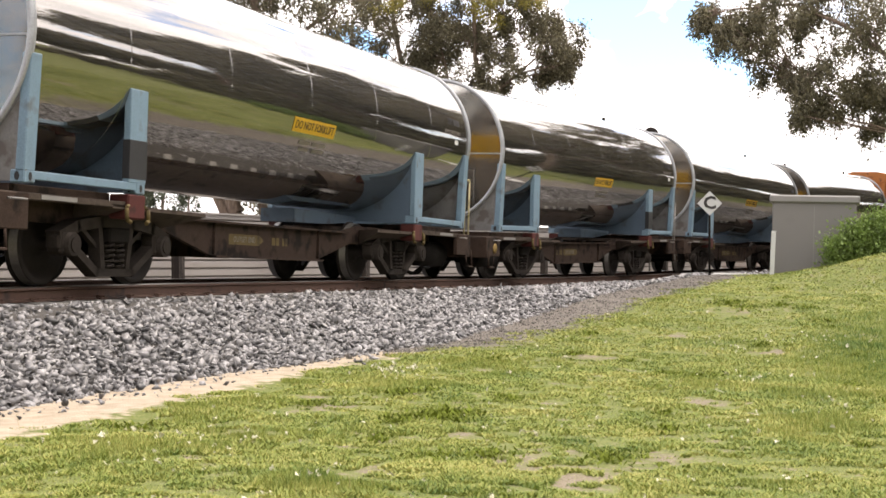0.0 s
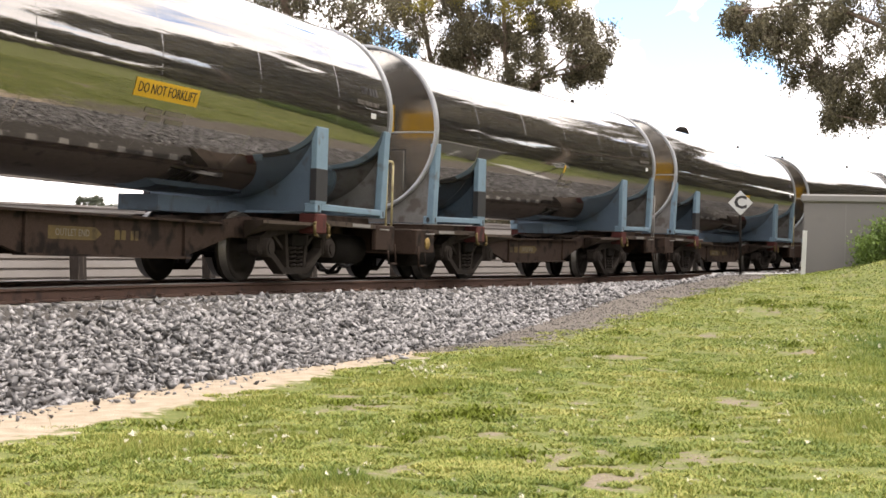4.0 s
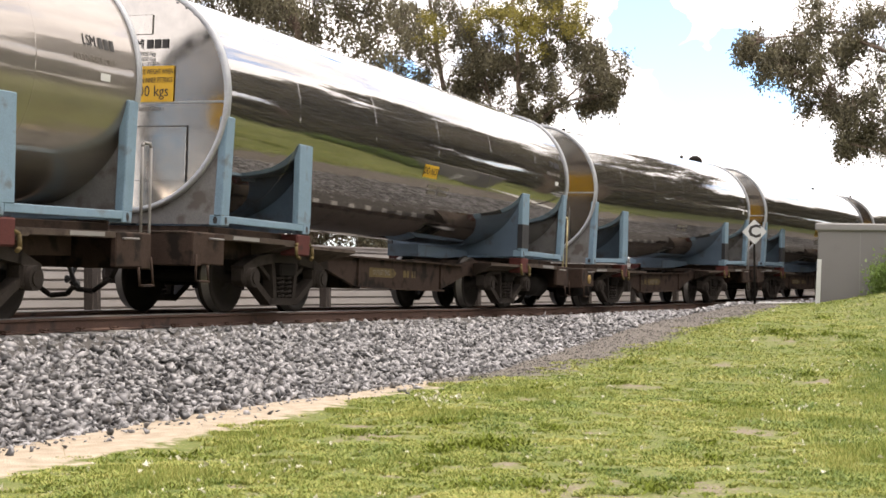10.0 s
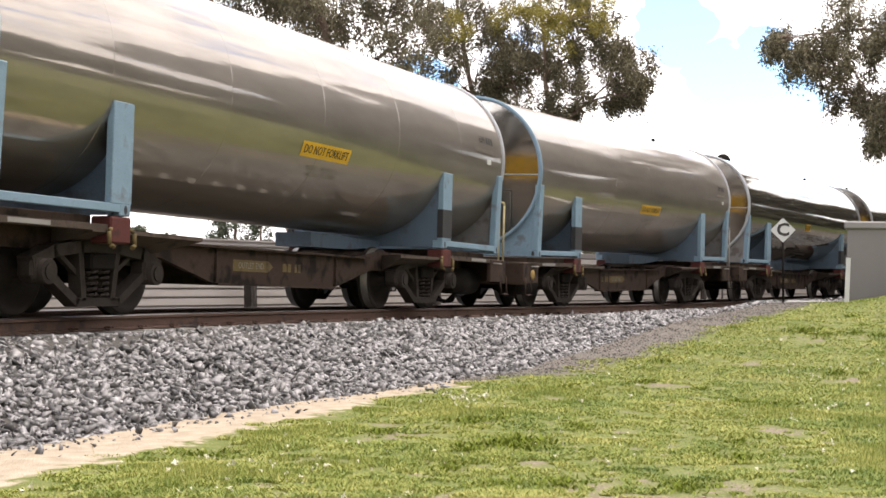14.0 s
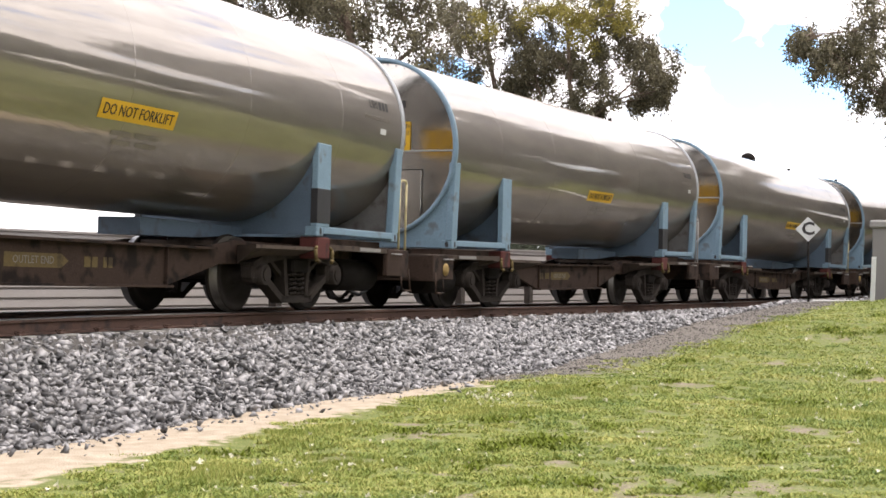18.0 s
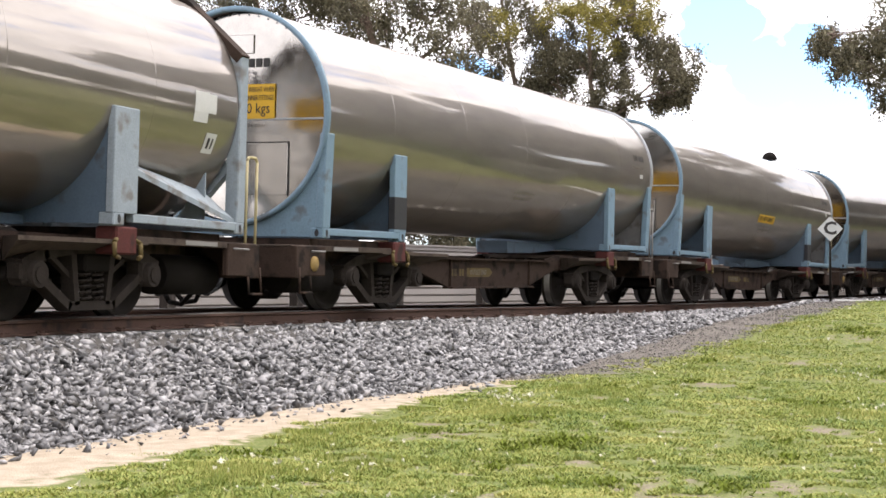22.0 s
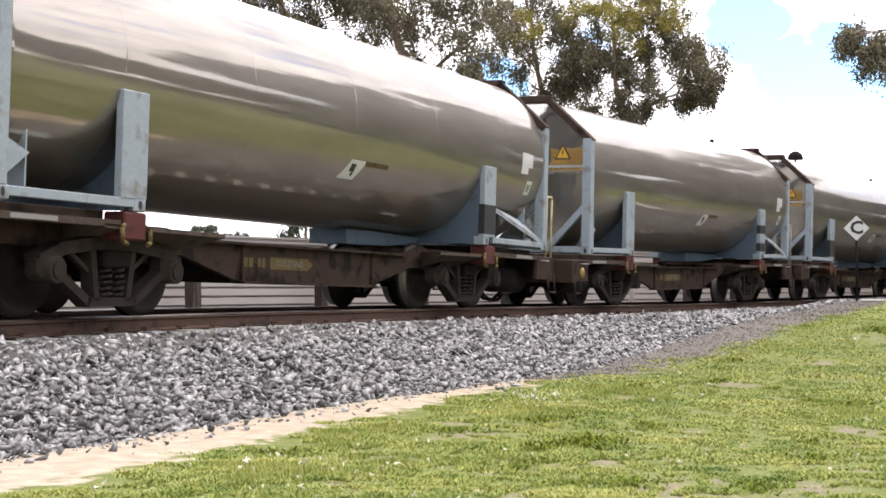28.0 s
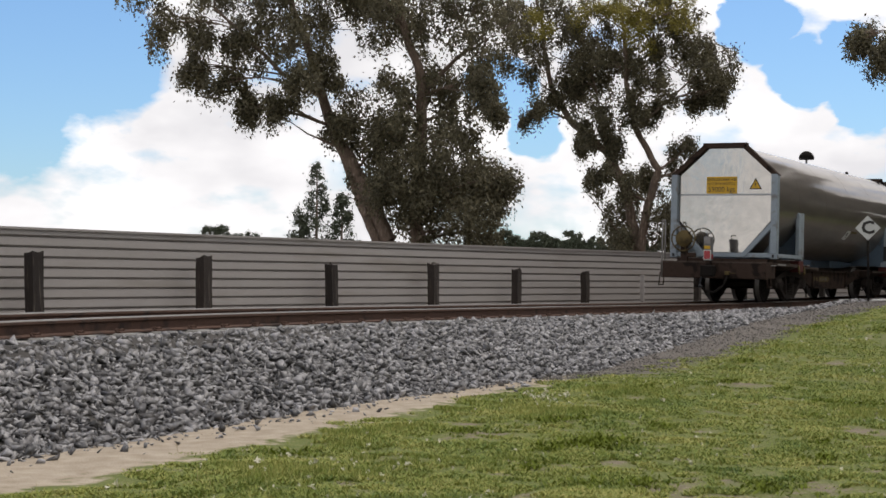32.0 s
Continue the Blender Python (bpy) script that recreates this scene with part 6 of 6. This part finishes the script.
def spring_mesh():
    bm = bmesh.new()
    pts = [(0.072 * math.cos(i * 0.75), 0.072 * math.sin(i * 0.75), 0.165 + 0.27 * i / 42) for i in range(43)]
    for a, b in zip(pts, pts[1:]):
        tube(bm, a, b, 0.017, seg=5, cap=False)
    me = bpy.data.meshes.new("spring")
    bm.to_mesh(me)
    bm.free()
    me.materials.append(M["bogie"])
    return me


SHARED = {}


def add_bogie(wagon, x):
    if not SHARED:
        SHARED.update(ws=wheelset_mesh(), sf=side_frame_mesh(), sp=spring_mesh())
    bm = boxes((-0.2, 0.2, -0.98, 0.98, 0.44, 0.60), (-0.3, 0.3, -0.32, 0.32, 0.62, 0.76), bevel=0.02)
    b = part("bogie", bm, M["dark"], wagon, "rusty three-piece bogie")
    b.matrix_basis = pose(x, 0, 0)
    for sy in (-1, 1):
        part_of("side_frame", SHARED["sf"], b, "", pose(0, sy * 0.86, 0, 0, 0, 0 if sy < 0 else 180))
        for sx in (-1, 1):
            part_of("spring", SHARED["sp"], b, "", pose(sx * 0.095, sy * 0.88, 0))
    for sx in (-1, 1):
        part_of("wheelset", SHARED["ws"], b, "steel wheels with worn bright treads", pose(sx * AXLES, 0, WHEEL_R))
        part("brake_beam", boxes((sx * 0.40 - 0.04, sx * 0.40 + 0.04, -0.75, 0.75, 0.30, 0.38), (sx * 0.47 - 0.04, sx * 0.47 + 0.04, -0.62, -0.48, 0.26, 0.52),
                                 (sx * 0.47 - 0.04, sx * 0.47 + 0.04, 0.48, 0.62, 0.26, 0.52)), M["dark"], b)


def rim_wheel(bm, x, y, z, r):
    """A spoked hand wheel that faces along x."""
    k = 28
    p = [(x, y + r * math.cos(2 * math.pi * i / k), z + r * math.sin(2 * math.pi * i / k)) for i in range(k + 1)]
    for a, b in zip(p, p[1:]):
        tube(bm, a, b, 0.016, seg=6, cap=False)
    for i in range(6):
        t = i * math.pi / 3 + 0.3
        tube(bm, (x, y, z), (x, y + r * math.cos(t), z + r * math.sin(t)), 0.013, seg=6)
    return bm


def container_wagon():
    """A skeletal flat wagon: deep spine, decks over the bogies, pedestals for the container. The brake end is at -x."""
    wagon = thing("container_wagon", "grimy brown skeletal flat wagon with bogies", "wagon", "flat wagons of the train")

    def body(name, bm, mat, label="", parent=None):
        ob = part(name, bm, mat, parent or wagon, label)
        if parent is None:
            ob.matrix_basis = TILT
        return ob
    out = [(-5.9, 0.86), (-5.9, 0.62), (-2.6, 0.60), (-1.55, 0.36), (1.55, 0.36), (2.6, 0.60), (5.9, 0.62), (5.9, 0.86), (2.9, 0.86), (2.2, 0.76), (-2.2, 0.76), (-2.9, 0.86)]
    spine = body("spine", side_plate(out, -0.72, -0.66), M["brown"], "deep brown spine girder")
    part("girder", side_plate(out, 0.66, 0.72), M["brown"], spine)
    part("girder_top", boxes((-2.2, 2.2, -0.66, 0.66, 0.70, 0.757), bevel=0), M["deck"], spine)
    for sx in (-1, 1):
        part("girder_deck", boxes((sx * 2.9, sx * 5.9, -0.66, 0.66, 0.80, 0.855), bevel=0), M["deck"], spine)
    for sy in (-1, 1):
        for x in (-1.5, 1.5):
            part("stiffener", boxes((x - 0.012, x + 0.012, sy * 0.72, sy * 0.755, 0.37, 0.745), bevel=0), M["brown"], spine)
        part("flange", boxes((-1.55, 1.55, sy * 0.64, sy * 0.80, 0.335, 0.36), bevel=0), M["brown"], spine)
        part("flange", boxes((-2.4, 2.4, sy * 0.725, sy * 0.80, 0.745, 0.77), bevel=0), M["brown"], spine)
    for sx in (-1, 1):
        # wedge-shaped wing plates that carry the deck out from the spine to the pedestals
        for sy in (-1, 1):
            bm = bmesh.new()
            near = [(2.55, 1.18, 0.815), (2.55, 1.18, 0.775), (2.95, 0.724, 0.60), (2.95, 0.724, 0.815)]
            far = [(4.5, 1.18, 0.83), (4.5, 1.18, 0.79), (4.5, 0.724, 0.66), (4.5, 0.724, 0.83)]
            a = [bm.verts.new((sx * x, sy * y, z)) for x, y, z in near]
            b = [bm.verts.new((sx * x, sy * y, z)) for x, y, z in far]
            bm.faces.new(a)
            bm.faces.new(b[::-1])
            for i in range(4):
                bm.faces.new((a[i], b[i], b[(i + 1) % 4], a[(i + 1) % 4]))
            bmesh.ops.recalc_face_normals(bm, faces=bm.faces)
            body("wing_plate", bm, M["deck"], "wedge-shaped dusty wing plate")
        # side sills beside the bogies
        for sy in (-1, 1):
            body("side_sill", boxes((sx * 4.2, sx * 6.55, sy * 1.10, sy * 1.18, 0.80, 0.865), bevel=0.006), M["deck"])
            body("sill_label", boxes((sx * 5.15, sx * 5.75, sy * 1.176, sy * 1.186, 0.812, 0.855), bevel=0), M["hutroof"])
            ped = body("pedestal", boxes((sx * 3.92, sx * 4.26, sy * 0.98, sy * 1.215, 0.69, 0.945), bevel=0.018), M["red"], "faded red container pedestal")
            for dx in (-0.21, 0.21):
                hook = bmesh.new()
                tube(hook, (sx * 4.09 + dx, sy * 1.22, 0.80), (sx * 4.09 + dx, sy * 1.23, 0.68), 0.022, seg=8)
                tube(hook, (sx * 4.09 + dx, sy * 1.23, 0.68), (sx * 4.09 + dx * 0.72, sy * 1.24, 0.655), 0.022, seg=8)
                tube(hook, (sx * 4.09 + dx, sy * 1.22, 0.80), (sx * 4.09 + dx * 0.7, sy * 1.20, 0.83), 0.02, seg=8)
                part("lashing_hook", hook, M["oldyellow"], ped, "dull yellow lashing hook")
        body("bolster_deck", boxes((sx * 4.32, sx * 6.05, -1.03, 1.03, 0.86, 0.945), bevel=0.006), M["brown"], "raised dark deck under the container")
        body("end_deck", boxes((sx * 5.85, sx * 6.62, -1.12, 1.12, 0.83, 0.868), bevel=0.006), M["deck"])
        hs = body("headstock", boxes((sx * 6.42, sx * 6.62, -1.19, 1.19, 0.50, 0.86), (sx * 5.95, sx * 6.45, -1.19, -1.12, 0.52, 0.86),
                                     (sx * 5.95, sx * 6.45, 1.12, 1.19, 0.52, 0.86)), M["brown"], "brown end beam")
        for sy in (-1, 1):
            part("grab_bar", bent_tube([(sx * 6.30, sy * 1.20, 0.80), (sx * 6.30, sy * 1.235, 0.80), (sx * 6.05, sy * 1.235, 0.80), (sx * 6.05, sy * 1.20, 0.80)], 0.010),
                 M["hutroof"], hs)
            step = bent_tube([(sx * 6.58, sy * 1.21, 0.62), (sx * 6.60, sy * 1.23, 0.34), (sx * 6.34, sy * 1.23, 0.34), (sx * 6.34, sy * 1.21, 0.52)], 0.013)
            box(step, sx * 6.36, sx * 6.58, sy * 1.20, sy * 1.26, 0.33, 0.345)
            part("step", step, M["brown"], hs)
        tube_bm = bent_tube([(sx * 6.60, 0.25, 0.52), (sx * 6.72, 0.24, 0.36), (sx * 6.86, 0.20, 0.30), (sx * 6.98, 0.12, 0.34)], 0.024)
        part("air_hose", tube_bm, M["black"], hs)
        loop = bent_tube([(sx * 6.61, -0.34, 0.62), (sx * 6.70, -0.36, 0.54), (sx * 6.78, -0.30, 0.34), (sx * 6.84, -0.12, 0.20), (sx * 6.88, 0.06, 0.22),
                          (sx * 6.90, 0.12, 0.30)], 0.027)
        part("brake_hose", loop, M["dark"], hs, "drooping dark brake hose")
        part("brake_cock", boxes((sx * 6.60, sx * 6.70, -0.40, -0.30, 0.58, 0.66), (sx * 6.62, sx * 6.66, -0.52, -0.40, 0.61, 0.63), bevel=0.008), M["oldyellow"], hs)
        cp = boxes((sx * 6.60, sx * 6.86, -0.09, 0.09, 0.58, 0.74), (sx * 6.84, sx * 7.0, -0.15, 0.15, 0.54, 0.78), bevel=0.02)
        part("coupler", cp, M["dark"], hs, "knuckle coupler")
        add_bogie(wagon, sx * 4.0)
    # what differs from end to end
    rail = bent_tube([(6.56, -1.16, 0.86), (6.56, -1.16, 1.72), (6.53, -1.16, 1.76), (6.38, -1.16, 1.76), (6.35, -1.16, 1.72), (6.35, -1.16, 0.86)], 0.016)
    body("handrail", rail, M["cream"], "cream-yellow hooped end handrail")
    hand = bent_tube([(-6.62, 1.16, 0.50), (-6.62, 1.16, 1.72), (-6.60, 1.16, 1.76), (-6.47, 1.16, 1.76), (-6.45, 1.16, 1.72), (-6.45, 1.16, 0.86)], 0.016)
    body("handrail", hand, M["hutroof"], "tall grey end handrail")
    wheel = body("brake_wheel", rim_wheel(bmesh.new(), -6.50, 0.72, 1.36, 0.27), M["oldyellow"], "spoked yellow hand brake wheel")
    hub = revolve([(-6.53, 0.001), (-6.53, 0.17), (-6.44, 0.19), (-6.38, 0.10), (-6.38, 0.001)], 24)
    bmesh.ops.translate(hub, verts=hub.verts, vec=(0, 0.72, 1.36))
    part("gear_case", hub, M["oldyellow"], wheel, "round yellow gear case")
    part("brake_stand", boxes((-6.46, -6.38, 0.64, 0.80, 0.80, 1.30), (-6.48, -6.40, 0.45, 0.64, 0.95, 1.05)), M["brown"], wheel)
    dot = revolve([(6.0, 0.001), (6.0, 0.085), (6.02, 0.085), (6.02, 0.001)], 20)
    for v in dot.verts:
        v.co = (v.co.y + 6.22, 1.185 + (v.co.x - 6.0), v.co.z + 0.66)
    bmesh.ops.recalc_face_normals(dot, faces=dot.faces)
    body("round_mark", dot, M["amber"], "round dull yellow mark")
    for sy in (-1, 1):
        body("air_reservoir", tube(bmesh.new(), (5.25, sy * 0.72, 0.52), (6.25, sy * 0.72, 0.52), 0.20, seg=20), M["dark"], "dark hanging air reservoir")
    return wagon


def spine_marks(wagon, codes_first):
    """Code letters and the outlet arrow on both sides of the spine; the arrow points along the near side's way."""
    spine = [c for c in wagon.children if c.name.split(".")[0] == "spine"][0]
    for sy in (-1, 1):
        way, y = -sy, sy * 0.7225
        back, codes = (-0.35, -1.24) if codes_first else (-0.55, 0.32)
        pts = [(-0.55, 0.50), (0.28, 0.50), (0.40, 0.565), (0.28, 0.63), (-0.55, 0.63)]
        bm = bmesh.new()
        bm.faces.new([bm.verts.new((way * (x + back), y, z)) for x, z in pts])
        bmesh.ops.recalc_face_normals(bm, faces=bm.faces)
        if bm.faces[:][0].normal.y * sy < 0:
            bmesh.ops.reverse_faces(bm, faces=bm.faces)
        ar = part("direction_arrow", bm, M["oldyellow"], spine, "dusty yellow arrow with worn lettering")
        part_of("lettering", letters("OUTLET END", 0.10, M["greyink"], 0.001), ar, "", pose(way * (back - 0.13), sy * 0.7245, 0.565, 0, 0, 0 if sy < 0 else 180))
        for dx, w in ((-0.18, 0.10), (-0.06, 0.09), (0.11, 0.06), (0.20, 0.07)):
            x = way * (codes + dx)
            part("code_mark", boxes((x - w / 2, x + w / 2, sy * 0.7215, sy * 0.7235, 0.515, 0.615), bevel=0), M["oldyellow"], spine)


def end_marker():
    """The red and yellow lamp box on the last wagon."""
    lamp = thing("tail_lamp", "red and yellow tail lamp box hung on the last wagon", "tail lamp")
    part("case", boxes((-0.08, 0.08, -0.085, 0.085, 0.02, 0.54), bevel=0.02), M["grimy"], lamp, "grey lamp case")
    part("lens_frame", boxes((-0.088, -0.07, -0.084, 0.084, 0.03, 0.25), bevel=0.006), M["white"], lamp, "pale lens frame")
    part("side_lens", boxes((-0.05, 0.05, -0.092, -0.08, 0.06, 0.16), bevel=0.004), M["lampred"], lamp, "red side lens")
    part("lens", boxes((-0.10, -0.075, -0.07, 0.07, 0.05, 0.23), bevel=0.01), M["lampred"], lamp, "red lens")
    part("reflector", boxes((-0.10, -0.075, -0.07, 0.07, 0.27, 0.34), bevel=0.006), M["yellow"], lamp, "yellow reflector")
    part("reflector", boxes((-0.10, -0.075, -0.07, 0.07, 0.38, 0.50), bevel=0.006), M["hutroof"], lamp, "grey reflector")
    part("antenna", bent_tube([(0, 0.05, 0.54), (0, 0.05, 0.61), (0, -0.05, 0.61)], 0.012), M["black"], lamp)
    part("bracket", boxes((-0.05, 0.05, -0.05, 0.05, -0.14, 0.03), bevel=0.006), M["brown"], lamp)
    return lamp


def covered_wagon():
    """A rust-orange covered wagon at the head of the tanks."""
    w = thing("covered_wagon", "rust-orange ribbed covered wagon", "wagon")
    part("body", boxes((-6.2, 6.2, -1.2, 1.2, 0.85, 3.45), bevel=0.03), M["orange"], w)
    out = [(-1.22, 3.44), (1.22, 3.44), (1.0, 3.72), (0.5, 3.86), (-0.5, 3.86), (-1.0, 3.72)]
    part("roof", plate(out, -6.25, 6.25), M["orange"], w)
    for i in range(14):
        x = -6.0 + i * 12.0 / 13
        for sy in (-1, 1):
            part("rib", boxes((x - 0.05, x + 0.05, sy * 1.2, sy * 1.25, 0.9, 3.42), bevel=0.01), M["orange"], w)
    for y in (-0.8, 0.0, 0.8):
        part("end_rib", boxes((-6.26, -6.2, y - 0.06, y + 0.06, 0.9, 3.42), bevel=0.01), M["orange"], w)
    part("underframe", boxes((-6.4, 6.4, -0.7, 0.7, 0.55, 0.86), bevel=0.02), M["brown"], w)
    for sx in (-1, 1):
        add_bogie(w, sx * 4.0)
    return w


# place of the last container's rear end along the track, by seconds
RUN = [(0, -156.65), (2, -144.76), (4, -132.89), (6, -121.04), (8, -109.2), (10, -97.37), (12, -85.55), (14, -73.71), (16, -61.87), (18, -50.01), (20, -38.11), (22, -26.18), (24, -14.2), (26, -2.16), (28, 9.95), (30, 22.14), (32, 34.43)]
TIMES, SPOTS = [r[0] for r in RUN], [r[1] for r in RUN]
TRAIN = []


def run_at(t):
    return float(np.interp(t, TIMES, SPOTS))


def build_train():
    shiny, dull, clad, wagon = round_tank(True), round_tank(False), chamfered_tank(), container_wagon()
    spare = {proto: [proto] + [copy_thing(proto, Matrix.Identity(4)) for _ in range(n - 1)] for proto, n in ((shiny, 8), (dull, 5), (clad, 3))}
    wagons = [wagon] + [copy_thing(wagon, Matrix.Identity(4)) for _ in range(15)]
    for i in range(-3, 13):
        proto = shiny if i < 5 else dull if i < 10 else clad
        flip = i % 2 != 0
        tank = spare[proto].pop(0)
        base = wagons.pop(0)
        spine_marks(base, flip or i >= 10)
        TRAIN.append((base, i, Matrix.Rotation(math.pi, 4, "Z") if flip else Matrix.Identity(4)))
        if i < 10:
            TANK.update(z=2.35, r=1.25)
            notice(tank, NOTICES.get(i, "whole"))
        dark_bands(tank, *BANDS.get(i, (0, 1)))
        TRAIN.append((tank, i, pose(0, 0, -0.045, 0, -0.61 if flip else 0.61, 0)))
    TRAIN.append((covered_wagon(), -4, Matrix.Identity(4)))
    TRAIN.append((end_marker(), 12, TILT @ pose(-6.72, 0.06, 0.86)))
    for ob, i, m in TRAIN:
        ob.matrix_world = on_track(run_at(0) + PITCH * (12 - i) + HALF) @ m


def wheels_of(ob):
    return [c for c in ob.children_recursive if c.name.split(".")[0] == "wheelset"]


def motions():
    for ob, i, m in TRAIN:
        walk(ob, [(t, on_track(run_at(t) + PITCH * (12 - i) + HALF) @ m) for t in range(33)])
    for ob, i, m in TRAIN:
        back = -1 if m[0][0] < 0 else 1
        for w in wheels_of(ob):
            at = w.matrix_basis.translation.copy()
            rows = []
            for k in range(321):
                t = k * 0.1
                turn = math.degrees(run_at(t) / WHEEL_R)
                rows.append((t, pose(*at, 0, back * turn, 0)))
            walk(w, rows)


build_ground()
build_stones(build_bed())
build_track()
build_fence()
build_lineside()
build_signal()
build_trees()
build_grass()
build_train()
motions()
